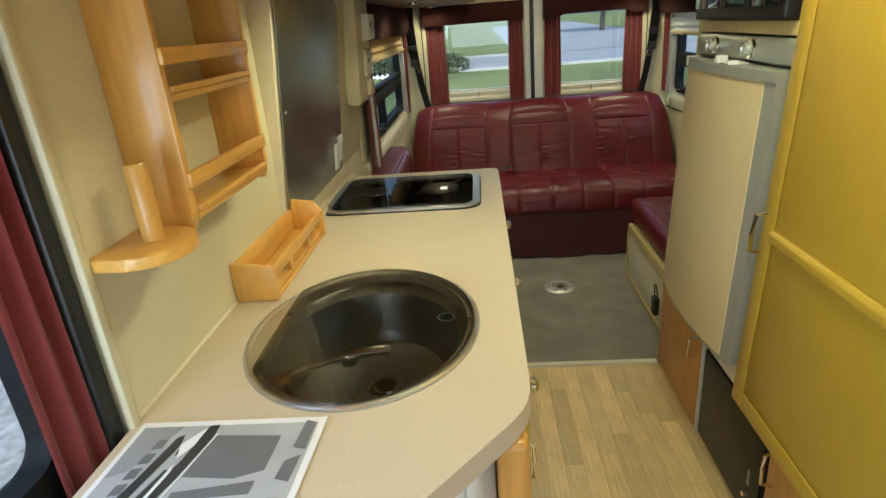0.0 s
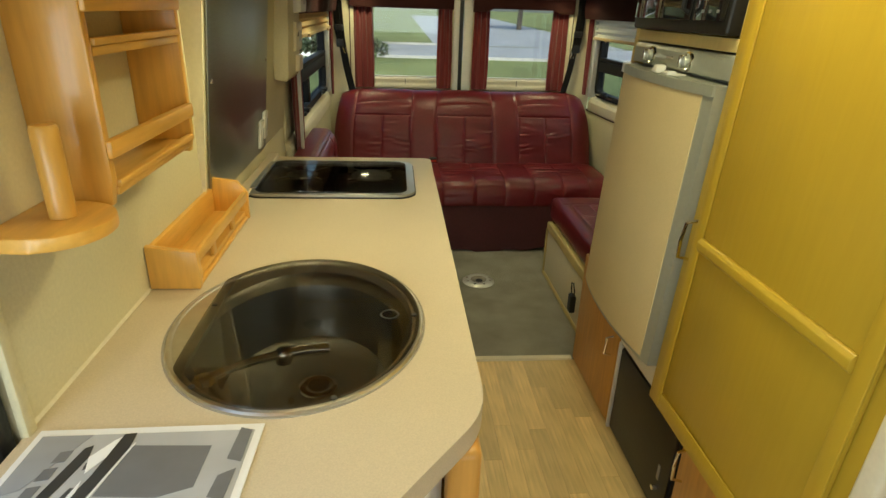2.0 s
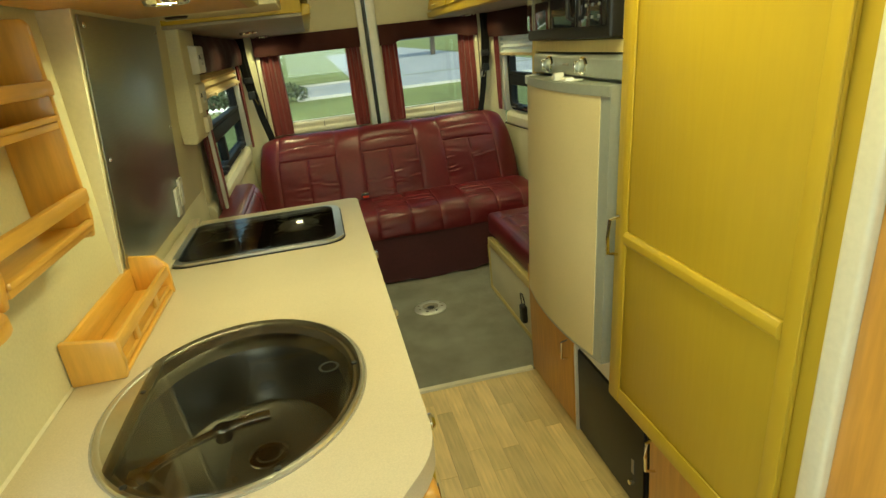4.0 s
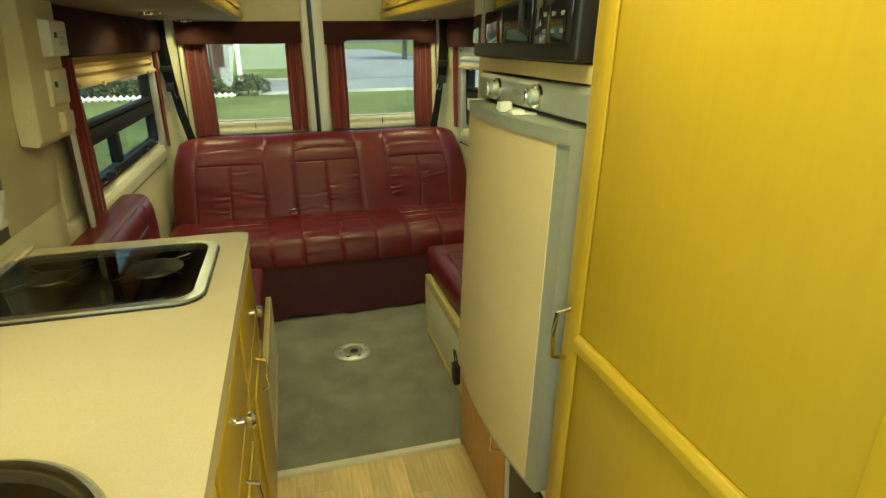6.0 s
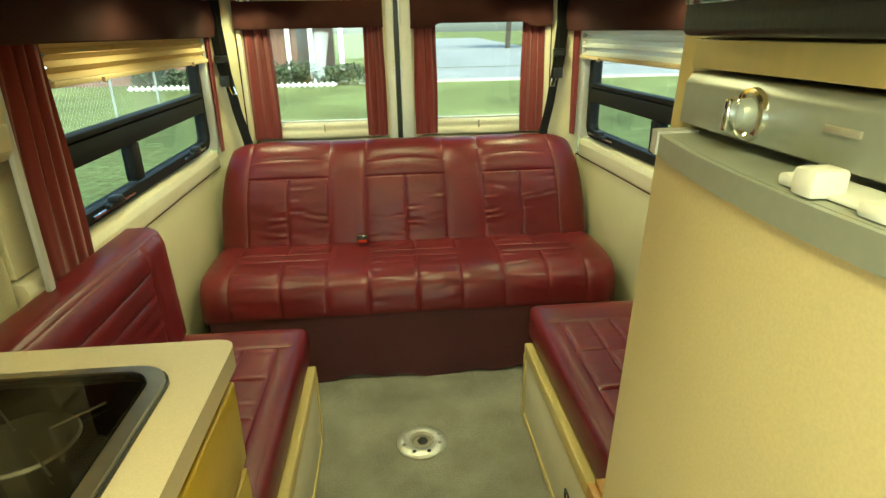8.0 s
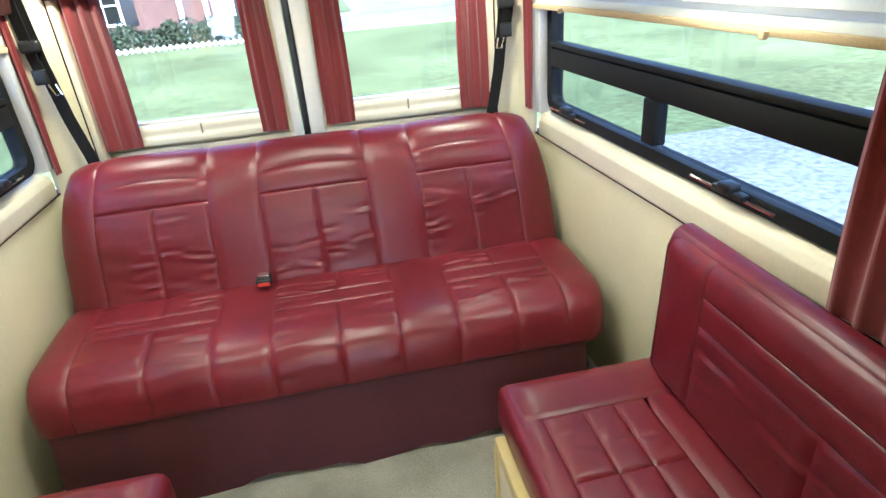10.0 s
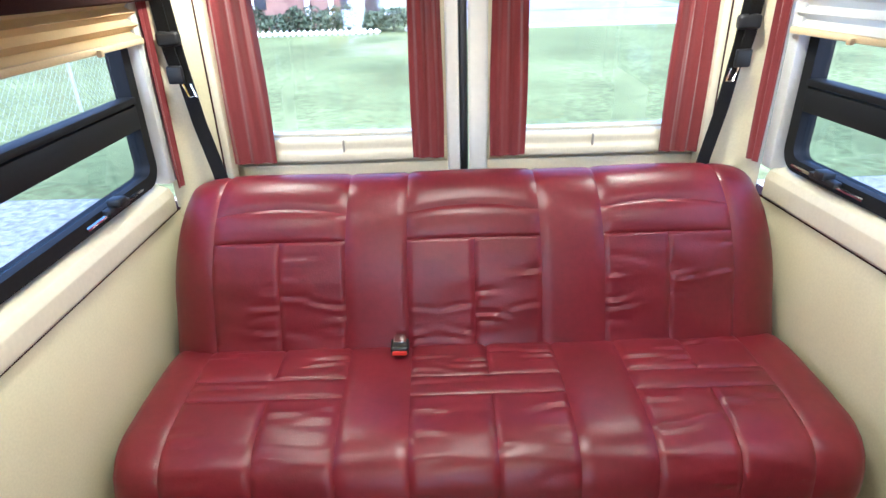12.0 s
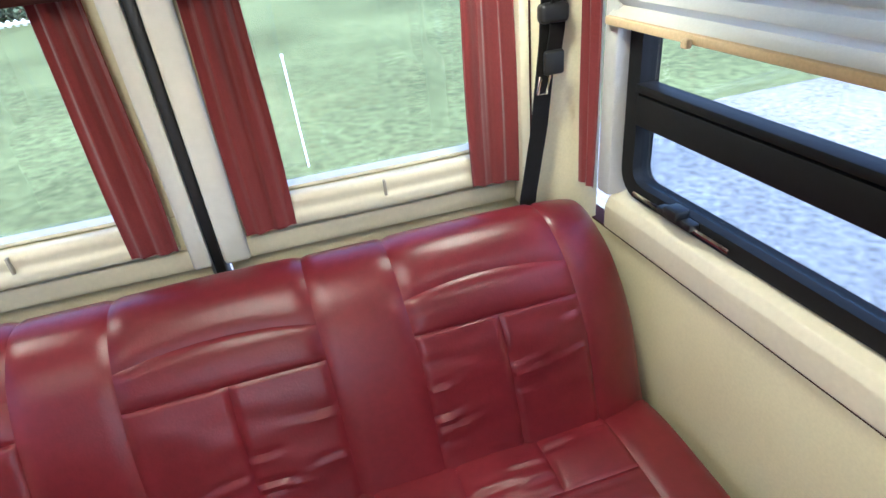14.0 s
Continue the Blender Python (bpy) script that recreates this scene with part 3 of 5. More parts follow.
overhead("overhead_locker", 0.20, 1.98, -0.90, -0.505, 1.53, 3, "yellow maple overhead locker above the galley", MAPLE_DARK)
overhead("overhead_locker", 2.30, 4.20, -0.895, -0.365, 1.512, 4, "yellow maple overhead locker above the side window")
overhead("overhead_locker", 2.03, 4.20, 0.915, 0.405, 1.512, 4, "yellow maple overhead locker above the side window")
hood = thing("range_hood", "cream hob hood between the lockers with a dark vent", "hob hood", (-0.7, 2.1, 1.52))
part("body", box(-0.83, -0.46, 1.984, 2.296, 1.535, 1.915, 0.006), CREAM, hood)
part("vent", lathe([(0.0, 1.529), (0.03, 1.529), (0.035, 1.536), (0.0, 1.536)], (-0.76, 2.12, 0)), BLACK, hood, "small dark round vent")


def puck(x, y, z, watts, big=1.0):
    """A lit halogen downlight under a locker."""
    t = thing("downlight", "lit round halogen downlight with a chrome ring under a locker", "lamp", (x, y, z), group="downlights under the lockers")
    part("ring", lathe([(0.026 * big, z), (0.040 * big, z), (0.042 * big, z - 0.004), (0.038 * big, z - 0.012), (0.028 * big, z - 0.012), (0.026 * big, z)], (x, y, 0), 24), CHROME, t, "chrome ring")
    part("lens", lathe([(0.0, z - 0.010), (0.018 * big, z - 0.0095), (0.026 * big, z - 0.006), (0.026 * big, z - 0.001), (0.0, z - 0.001)], (x, y, 0), 20), BULB, t, "glowing lens")
    d = bpy.data.lights.new("downlight", "AREA")
    d.shape, d.size, d.energy, d.color, d.spread = "DISK", 0.05, watts, (1.0, 0.91, 0.52), radians(150)
    l = new("downlight_lamp", d)
    l.location = (x, y, z - 0.016)
    return t


puck(-0.655, 1.50, 1.53, 0.45, 1.1)
puck(-0.66, 3.20, 1.512, 0.5)
puck(-0.66, 4.12, 1.512, 0.5)
puck(0.65, 4.10, 1.512, 0.5)
puck(0.75, 3.10, 1.512, 0.45)
# both lights are unseen; the rear one is added to brighten the back
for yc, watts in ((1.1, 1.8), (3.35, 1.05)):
    cl = thing("ceiling_light", "unseen long ceiling light with a warm diffuser, added to light the van", "ceiling light", (0.0, yc, 1.92), group="ceiling lights")
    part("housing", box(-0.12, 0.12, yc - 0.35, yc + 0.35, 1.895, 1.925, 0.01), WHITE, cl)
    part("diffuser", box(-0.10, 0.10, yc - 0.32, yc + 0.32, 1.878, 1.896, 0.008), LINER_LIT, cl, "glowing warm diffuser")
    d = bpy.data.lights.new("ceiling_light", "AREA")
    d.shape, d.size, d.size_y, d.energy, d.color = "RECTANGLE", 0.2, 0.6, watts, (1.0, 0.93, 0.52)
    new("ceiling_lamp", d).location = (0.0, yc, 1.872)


# ---- galley ----
CT = 0.885


def corner(p, a, b, r, n=6):
    """Points of a rounded corner at p between the directions to a and b."""
    p, a, b = Vector(p), Vector(a), Vector(b)
    u, w = (a - p).normalized() * r, (b - p).normalized() * r
    return [tuple(p + u * (1 - t) ** 2 + w * t ** 2) for t in (i / n for i in range(n + 1))]


A, B, C, D, E0 = (-0.906, 0.41), (-0.62, 0.41), (-0.316, 0.785), (-0.316, 2.218), (-0.893, 2.218)
outline = [A] + corner(B, A, C, 0.05) + corner(C, B, D, 0.055) + corner(D, C, E0, 0.035) + [E0]
SX, SY, SRX, SRY = -0.606, 1.036, 0.213, 0.256


def plate_with_hole(outer, cx, cy, rx, ry, z0, z1, n=96):
    """A slab with an oval hole: each point of the outline is met by a ray from the hole's centre."""
    def reach(t):
        d = Vector((math.cos(t), math.sin(t)))
        best = 9.0
        for p, q in zip(outer, outer[1:] + outer[:1]):
            e = Vector(q) - Vector(p)
            den = d.x * e.y - d.y * e.x
            if abs(den) < 1e-9:
                continue
            w = Vector(p) - Vector((cx, cy))
            s, k = (w.x * e.y - w.y * e.x) / den, (w.x * d.y - w.y * d.x) / den
            if s > 0 and -1e-6 <= k <= 1 + 1e-6:
                best = min(best, s)
        return best
    angles = sorted([2 * math.pi * i / n for i in range(n)] + [math.atan2(p[1] - cy, p[0] - cx) % (2 * math.pi) for p in outer])
    o = [(cx + math.cos(t) * reach(t), cy + math.sin(t) * reach(t)) for t in angles]
    i = [(cx + rx * math.cos(t) * 1.0, cy + ry * math.sin(t)) for t in angles]
    return frame_bm(o, i, "z", z0, z1)


top = thing("worktop", "beige laminate worktop with a clipped rounded corner", "worktop", (-0.6, 1.3, 0.85))
slab = plate_with_hole(outline, SX, SY, SRX - 0.02, SRY - 0.02, CT - 0.038, CT)
part("slab", slab, LAMINATE, top, smooth=30)
part("wall_bead", prism([(-0.906, CT), (-0.902, CT), (-0.906, CT + 0.004)], "y", 0.765, 1.53), IVORY, top, "thin pale sealing bead along the wall")
part("back_edge", box(-0.892, -0.855, 1.60, 2.214, CT + 0.001, CT + 0.014, 0.005, 3), LAMINATE, top)

# base units below the worktop
def base_unit(y0, y1, label):
    t = thing("base_cabinet", label, "cabinet", (-0.6, (y0 + y1) / 2, 0), group="galley base cabinets")
    part("body", box(-0.885, -0.357, y0 + 0.002, y1 - 0.002, 0.07, CT - 0.26 if y0 < 1.3 else CT - 0.10, 0.002), MAPLE_DARK, t)
    part("plinth", box(-0.885, -0.40, y0 + 0.002, y1 - 0.002, 0.0, 0.069, 0.002), BLACK, t)
    part("face_frame", join(box(-0.356, -0.339, y0 + 0.002, y0 + 0.03, 0.07, 0.845, 0.002), box(-0.356, -0.339, y1 - 0.03, y1 - 0.002, 0.07, 0.845, 0.002), box(-0.356, -0.339, y0 + 0.031, y1 - 0.031, 0.80, 0.845, 0.002)), MAPLE, t)
    dr = part("drawer_front", box(-0.338, -0.320, y0 + 0.015, y1 - 0.015, 0.665, 0.825, 0.005, 3), MAPLE, t)
    ym = (y0 + y1) / 2
    part("knob", lathe([(0.0, -0.32), (0.007, -0.32), (0.006, -0.306), (0.015, -0.300), (0.016, -0.292), (0.010, -0.286), (0.0, -0.285)], (0, ym, 0.745), 16, axis="x"), CHROME, dr, "round chrome knob")
    bm = join(box(-0.338, -0.322, y0 + 0.015, y1 - 0.015, 0.09, 0.645, 0.004, 2), box(-0.3215, -0.314, y0 + 0.075, y1 - 0.075, 0.15, 0.585, 0.006, 2))
    do = part("door", bm, MAPLE, t)
    part("handle", tube([(-0.321, ym, 0.61), (-0.298, ym, 0.60), (-0.296, ym, 0.56), (-0.298, ym, 0.52), (-0.321, ym, 0.51)], 0.0045, 8), CHROME, do, "chrome bow handle")
    return t


for y0, y1 in ((0.80, 1.262), (1.268, 1.73), (1.736, 2.198)):
    base_unit(y0, y1, "maple galley base cabinet with a chrome knob and handle")
endu = thing("end_cabinet", "white angled end cabinet below the clipped worktop corner", "cabinet", (-0.7, 0.6, 0))
part("body", prism([(-0.88, 0.45), (-0.65, 0.45), (-0.375, 0.79), (-0.375, 0.795), (-0.88, 0.795)], "z", 0, CT - 0.04, 0.004), WHITE, endu)
part("corner_post", box(-0.372, -0.325, 0.745, 0.795, 0, CT - 0.041, 0.012, 3), MAPLE_DARK, endu, "orange wooden corner post")
sw = thing("switch_plate", "white plastic double switch on the cabinet end", "switch", (-0.50, 0.62, 0.78))
n = Vector((0.777, -0.629, 0))
ax = Vector((0.629, 0.777, 0))
def on_end(a, h, o, w):
    c = Vector((-0.432, 0.72, 0.79)) + ax * a + n * o
    return c + Vector((0, 0, h))
def plate(a0, a1, h0, h1, o0, o1):
    bm = bmesh.new()
    vs = [bm.verts.new(on_end(a, h, o, 0)) for o in (o0, o1) for a, h in ((a0, h0), (a1, h0), (a1, h1), (a0, h1))]
    for f in ((0, 1, 2, 3), (7, 6, 5, 4), (0, 4, 5, 1), (1, 5, 6, 2), (2, 6, 7, 3), (3, 7, 4, 0)):
        bm.faces.new([vs[i] for i in f])
    return bevel(bm, 0.003)
part("plate", plate(-0.045, 0.045, -0.045, 0.045, 0.0, 0.014), WHITE, sw)
part("rocker", plate(-0.03, -0.003, -0.02, 0.02, 0.0145, 0.020), PAINTED, sw)
part("rocker", plate(0.003, 0.03, -0.02, 0.02, 0.0145, 0.020), PAINTED, sw)

# sink with a smoked lid
sink = thing("sink", "oval steel sink closed by a smoked glass lid", "sink", (SX, SY, 0.7))
k = SRX
part("rim", lathe([(k * 0.93, CT - 0.012), (k * 0.935, CT + 0.002), (k * 0.955, CT + 0.0045), (k * 0.985, CT + 0.004), (k, CT + 0.0005), (k * 0.97, CT - 0.004), (k * 0.93, CT - 0.014)], (SX, SY, 0), 72, 1, SRY / SRX, caps=False), STEEL, sink, "bright steel rim")
part("rim_seal", frame_bm([(SX + 1.012 * k * math.cos(t), SY + 1.012 * SRY * math.sin(t)) for t in (math.pi * i / 48 for i in range(96))],
                          [(SX + 0.998 * k * math.cos(t), SY + 0.998 * SRY * math.sin(t)) for t in (math.pi * i / 48 for i in range(96))], "z", CT - 0.001, CT + 0.0012), SHADOW_GREY, sink, "dark sealant line")
part("bowl", lathe([(k * 0.94, CT - 0.008), (k * 0.915, CT - 0.020), (k * 0.86, CT - 0.028), (k * 0.82, CT - 0.034), (k * 0.80, CT - 0.05), (k * 0.765, CT - 0.11), (k * 0.70, CT - 0.138), (k * 0.58, CT - 0.148), (k * 0.25, CT - 0.152), (0.0, CT - 0.153)], (SX, SY, 0), 64, 1, SRY / SRX, caps=False), BASIN, sink, "satin steel bowl")
dr = part("drain", lathe([(0.0, CT - 0.1475), (0.020, CT - 0.148), (0.024, CT - 0.1465), (0.036, CT - 0.148), (0.038, CT - 0.151), (0.0, CT - 0.152)], (SX + 0.02, SY + 0.02, 0), 24), CHROME, sink, "chrome drain")
part("strainer", lathe([(0.0, CT - 0.1465), (0.019, CT - 0.1468), (0.019, CT - 0.148), (0.0, CT - 0.1482)], (SX + 0.02, SY + 0.02, 0), 16), BLACK, dr)
deck = [(SX + 0.95 * k * math.cos(t), SY + 0.95 * SRY * math.sin(t)) for t in (radians(138 + 84 * i / 24) for i in range(25))]
part("deck", prism(deck, "z", CT - 0.004, CT + 0.0030), STEEL, sink, "flat steel ledge beside the lid", smooth=0)
lid_pts = []
for i in range(96):
    t = 2 * math.pi * i / 96
    x, y = SX + 0.962 * SRX * math.cos(t), SY + 0.962 * SRY * math.sin(t)
    lid_pts.append((max(x, SX - 0.166 + 0.10 * (y - SY) ** 2), y))
part("lid", prism(lid_pts, "z", CT + 0.0045, CT + 0.0090), PANE_SMOKED, sink, "smoked glass lid", smooth=0)
part("finger_ring", frame_bm([(-0.453 + 0.017 * math.cos(t), SY + 0.004 + 0.017 * math.sin(t)) for t in (math.pi * i / 12 for i in range(24))],
                             [(-0.453 + 0.0135 * math.cos(t), SY + 0.004 + 0.0135 * math.sin(t)) for t in (math.pi * i / 12 for i in range(24))], "z", CT + 0.0091, CT + 0.0098), BLACK, sink, "thin ring round the finger hole")
# the tap lies folded under the lid: base, tapered spout and a short lever
fa = part("faucet", lathe([(0.0, CT - 0.060), (0.025, CT - 0.060), (0.025, CT - 0.048), (0.018, CT - 0.036), (0.019, CT - 0.020), (0.013, CT - 0.012), (0.0, CT - 0.011)], (-0.730, 0.893, 0), 20), CHROME, sink, "folded chrome tap under the lid")
spout = join(tube([(-0.730, 0.893, CT - 0.020), (-0.700, 0.912, CT - 0.014), (-0.660, 0.936, CT - 0.013), (-0.620, 0.956, CT - 0.014)], 0.0080, 12),
             tube([(-0.620, 0.956, CT - 0.014), (-0.590, 0.966, CT - 0.014), (-0.552, 0.973, CT - 0.016)], 0.0098, 12))
part("spout", spout, CHROME, fa)
part("collar", lathe([(0.0, CT - 0.028), (0.0145, CT - 0.028), (0.0155, CT - 0.012), (0.012, CT - 0.006), (0.0, CT - 0.0055)], (-0.622, 0.955, 0), 16), CHROME, fa)
part("tap_lever", tube([(-0.610, 0.905, CT - 0.06), (-0.600, 0.87, CT - 0.035), (-0.592, 0.838, CT - 0.018)], 0.0045, 8), CHROME, fa)
for px, py in ((-0.410, SY), (-0.763, 1.081), (-0.727, 0.838), (-0.527, 0.806)):
    part("lid_button", lathe([(0.0, CT + 0.0091), (0.005, CT + 0.0091), (0.005, CT + 0.011), (0.0, CT + 0.012)], (px, py, 0), 10), BLACK, sink)

# hob with its lid down
hob = thing("hob", "two burner gas hob under a closed dark glass lid", "hob", (-0.63, 1.97, CT))
h0, h1, h2, h3 = -0.872, -0.386, 1.732, 2.132
part("frame", frame_bm(rounded(h0, h1, h2, h3, 0.055), rounded(h0 + 0.022, h1 - 0.022, h2 + 0.02, h3 - 0.02, 0.042), "z", CT - 0.01, CT + 0.010), STEEL, hob, "polished steel surround")
part("frame_edge", frame_bm(rounded(h0 - 0.004, h1 + 0.004, h2 - 0.004, h3 + 0.004, 0.058), rounded(h0, h1, h2, h3, 0.055), "z", CT - 0.001, CT + 0.004), BLACK, hob)
part("tray", prism(rounded(h0 + 0.02, h1 - 0.02, h2 + 0.018, h3 - 0.018, 0.04), "z", CT + 0.0005, CT + 0.0025), BLACK_GLASS, hob, "dark hob tray")
for bx, r in ((-0.74, 0.05), (-0.52, 0.065)):
    b = part("burner", lathe([(0.0, CT + 0.0026), (r, CT + 0.0026), (r * 0.95, CT + 0.006), (r * 0.5, CT + 0.0075), (0.0, CT + 0.0078)], (bx, 1.97, 0), 28), BASIN, hob)
    for q in range(4):
        t = math.pi / 4 + q * math.pi / 2
        part("grate_bar", tube([(bx + math.cos(t) * 0.03, 1.97 + math.sin(t) * 0.03, CT + 0.0082), (bx + math.cos(t) * 0.10, 1.97 + math.sin(t) * 0.10, CT + 0.0082)], 0.0018, 6), STEEL, b)
part("lid", prism(rounded(h0 + 0.024, h1 - 0.024, h2 + 0.022, h3 - 0.022, 0.04), "z", CT + 0.0104, CT + 0.0144), PANE_SMOKED, hob, "dark glass lid", smooth=0)
part("hinge_rail", box(h0 + 0.01, h0 + 0.028, h2 + 0.05, h3 - 0.05, CT + 0.011, CT + 0.017, 0.003), STEEL, hob)

splash = thing("splashback", "brushed steel splashback sheet behind the hob", "splashback", (-0.88, 1.85, 0.93))
def leaning(y0, y1, z0, z1, off, t):
    f = lambda z: -0.906 + 0.1 * max(0, z - 0.92) + off
    return prism([(f(z0), z0), (f(z1), z1), (f(z1) + t, z1), (f(z0) + t, z0)], "y", y0, y1, 0.0012)
part("sheet", leaning(1.545, 2.20, 0.925, 1.52, 0.003, 0.004), STEEL_SHEET, splash)
for y, z in ((1.57, 1.22), (2.18, 1.22), (1.57, 1.5), (2.18, 1.5)):
    x = -0.906 + 0.1 * (z - 0.92) + 0.006
    part("screw", lathe([(0.0, x), (0.006, x), (0.005, x + 0.003), (0.0, x + 0.004)], (0, y, z), 10, axis="x"), CHROME, splash)
for y0, y1, z0, z1 in ((2.075, 2.125, 0.945, 1.035), (2.135, 2.185, 0.965, 1.055)):
    so = thing("socket", "white plastic wall socket on the steel splashback", "socket", (-0.88, y0, z0), group="sockets by the hob")
    part("plate", leaning(y0, y1, z0, z1, 0.008, 0.008), WHITE, so)
    part("inset", leaning(y0 + 0.013, y1 - 0.013, z0 + 0.025, z1 - 0.025, 0.017, 0.002), JAMB, so)

# spice rack standing on the worktop
rack = thing("spice_rack", "open varnished pine spice box standing on the worktop", "spice rack", (-0.86, 1.36, CT))
for y0 in (1.160, 1.558):
    part("end_board", prism([(-0.904, CT + 0.001), (-0.812, CT + 0.001), (-0.808, CT + 0.03), (-0.812, CT + 0.075), (-0.904, CT + 0.088)] if y0 < 1.3 else [(-0.904, CT + 0.001), (-0.812, CT + 0.001), (-0.812, CT + 0.07), (-0.835, CT + 0.098), (-0.904, CT + 0.108)], "y", y0, y0 + 0.014, 0.002), PINE_UP, rack)
part("bottom_board", box(-0.904, -0.820, 1.1745, 1.5575, CT + 0.010, CT + 0.022, 0.002), PINE, rack)
part("back_board", box(-0.905, -0.894, 1.1745, 1.5575, CT + 0.023, CT + 0.082, 0.002), PINE, rack)
part("front_rail", box(-0.824, -0.813, 1.1745, 1.5575, CT + 0.048, CT + 0.072, 0.003), PINE, rack)
part("lower_rail", box(-0.824, -0.814, 1.1745, 1.5575, CT + 0.001, CT + 0.009, 0.002), PINE, rack)
for y in (1.27, 1.42):
    part("support", box(-0.823, -0.815, y, y + 0.022, CT + 0.0225, CT + 0.0475, 0.002), PINE_UP, rack)

# wall shelf and paper towel holder
shelf = thing("wall_shelf", "varnished pine wall shelf with railed ledges", "shelf", (-0.85, 1.05, 1.14))
for y0, x0 in ((0.912, -0.906), (1.232, -0.906)):
    part("side_board", prism([(x0, 1.135), (-0.820, 1.135), (-0.815, 1.17), (-0.815, 1.485), (-0.822, 1.495), (x0, 1.50)], "y", y0, y0 + 0.014, 0.002), PINE_UP, shelf)
for z in (1.146, 1.325):
    lev = part("ledge", box(-0.905, -0.815, 0.927, 1.231, z, z + 0.012, 0.002), PINE, shelf)
    part("front_lip", box(-0.822, -0.810, 0.9265, 1.2315, z + 0.0125, z + 0.022, 0.002), PINE, lev)
    part("rail", box(-0.821, -0.808, 0.914, 1.240, z + 0.052, z + 0.076, 0.003), PINE, lev)

towel = thing("towel_holder", "pine paper towel holder with an upright peg", "towel holder", (-0.84, 0.8, 1.12))
pts = [(-0.906, 0.911)] + [(-0.850 + 0.062 * math.sin(t), 0.838 + 0.07 * math.cos(t)) for t in (math.pi * i / 14 for i in range(15))] + [(-0.906, 0.768)]
part("base_board", prism(pts, "z", 1.126, 1.144, 0.003), PINE, towel)
part("peg", lathe([(0.0, 1.1445), (0.0155, 1.1445), (0.0155, 1.252), (0.013, 1.256), (0.0, 1.2565)], (-0.848, 0.846, 0), 20), PINE_UP, towel, "round upright peg")

# brochure on the worktop
book = thing("brochure", "grey and white printed brochure lying on the worktop", "brochure", (-0.74, 0.6, CT))
bx0, bx1, by0, by1 = -0.886, -0.612, 0.50, 0.765
def at_book(u, v):
    """u across from the wall, v towards the far edge."""
    return bx0 + (bx1 - bx0) * u - 0.006 * (1 - v), by0 + (by1 - by0) * v - 0.004 * (1 - u)
def flat(points, h, th=0.0005):
    return prism([at_book(u, v) for u, v in points], "z", CT + h, CT + h + th)
part("sheet", flat([(0, 0), (1, 0), (1, 1), (0, 1)], 0.0006, 0.0026), PAPER, book, smooth=0)
prints = [
    ("ground_tint", [(0.03, 0.0), (0.965, 0.0), (0.965, 0.955), (0.03, 0.955)], INK_LIGHT),
    ("window_print", [(0.45, 0.87), (0.80, 0.85), (0.80, 0.60), (0.67, 0.55), (0.42, 0.57)], INK_MID),
    ("stripe_print", [(0.42, 0.47), (0.78, 0.53), (0.78, 0.45), (0.42, 0.42)], INK_MID),
    ("stripe_print", [(0.36, 0.22), (0.77, 0.33), (0.77, 0.24), (0.44, 0.12)], INK_MID),
    ("block_print", [(0.90, 0.97), (0.955, 0.95), (0.955, 0.74), (0.89, 0.76)], INK_MID),
    ("block_print", [(0.88, 0.66), (0.945, 0.70), (0.94, 0.52), (0.87, 0.54)], INK_MID),
    ("block_print", [(0.87, 0.42), (0.93, 0.42), (0.93, 0.25), (0.87, 0.27)], INK_MID),
    ("vehicle_print", [(0.255, 0.86), (0.285, 0.88), (0.30, 0.80), (0.245, 0.52), (0.20, 0.25), (0.12, 0.1), (0.14, 0.30), (0.20, 0.55)], INK_DARK),
    ("vehicle_print", [(0.39, 0.95), (0.44, 0.955), (0.445, 0.86), (0.40, 0.58), (0.32, 0.25), (0.24, 0.15), (0.30, 0.42), (0.36, 0.68)], INK_DARK),
    ("vehicle_print", [(0.31, 0.62), (0.335, 0.62), (0.31, 0.42), (0.26, 0.18), (0.21, 0.12), (0.25, 0.38)], INK_DARK),
]
prints += [
    ("stripe_print", [(0.30, 0.05), (0.72, 0.13), (0.72, 0.06), (0.36, 0.0)], INK_MID),
    ("vehicle_print", [(0.335, 0.86), (0.365, 0.87), (0.362, 0.80), (0.34, 0.79)], INK_DARK),
    ("vehicle_print", [(0.305, 0.76), (0.325, 0.80), (0.33, 0.74), (0.31, 0.72)], INK_DARK),
    ("sky_print", [(0.035, 0.95), (0.25, 0.95), (0.12, 0.62), (0.035, 0.58)], INK_SOFT),
]
for i, (nm, p, m) in enumerate(prints):
    part(nm, flat(p, 0.0034 if m is INK_LIGHT else 0.0040 + 0.00004 * i), m, book, smooth=0)
for pts2 in ([(0.455, 0.885), (0.462, 0.885), (0.41, 0.55), (0.345, 0.22), (0.338, 0.22), (0.40, 0.55)], [(0.30, 0.80), (0.36, 0.90), (0.385, 0.93), (0.375, 0.80), (0.33, 0.70)], [(0.335, 0.66), (0.345, 0.60), (0.30, 0.30), (0.28, 0.28)]):
    part("vehicle_highlight", flat(pts2, 0.0046), PAPER, book, smooth=0)
# the title is a mark of its maker: drawn as plain bars
for i in range(6):
    v0 = 0.84 - 0.105 * i
    part("title_bar", flat([(0.165 - 0.012 * i, v0), (0.215 - 0.012 * i, v0 + 0.01), (0.212 - 0.012 * i, v0 - 0.06), (0.16 - 0.012 * i, v0 - 0.07)], 0.0046), INK_MID, book, smooth=0)

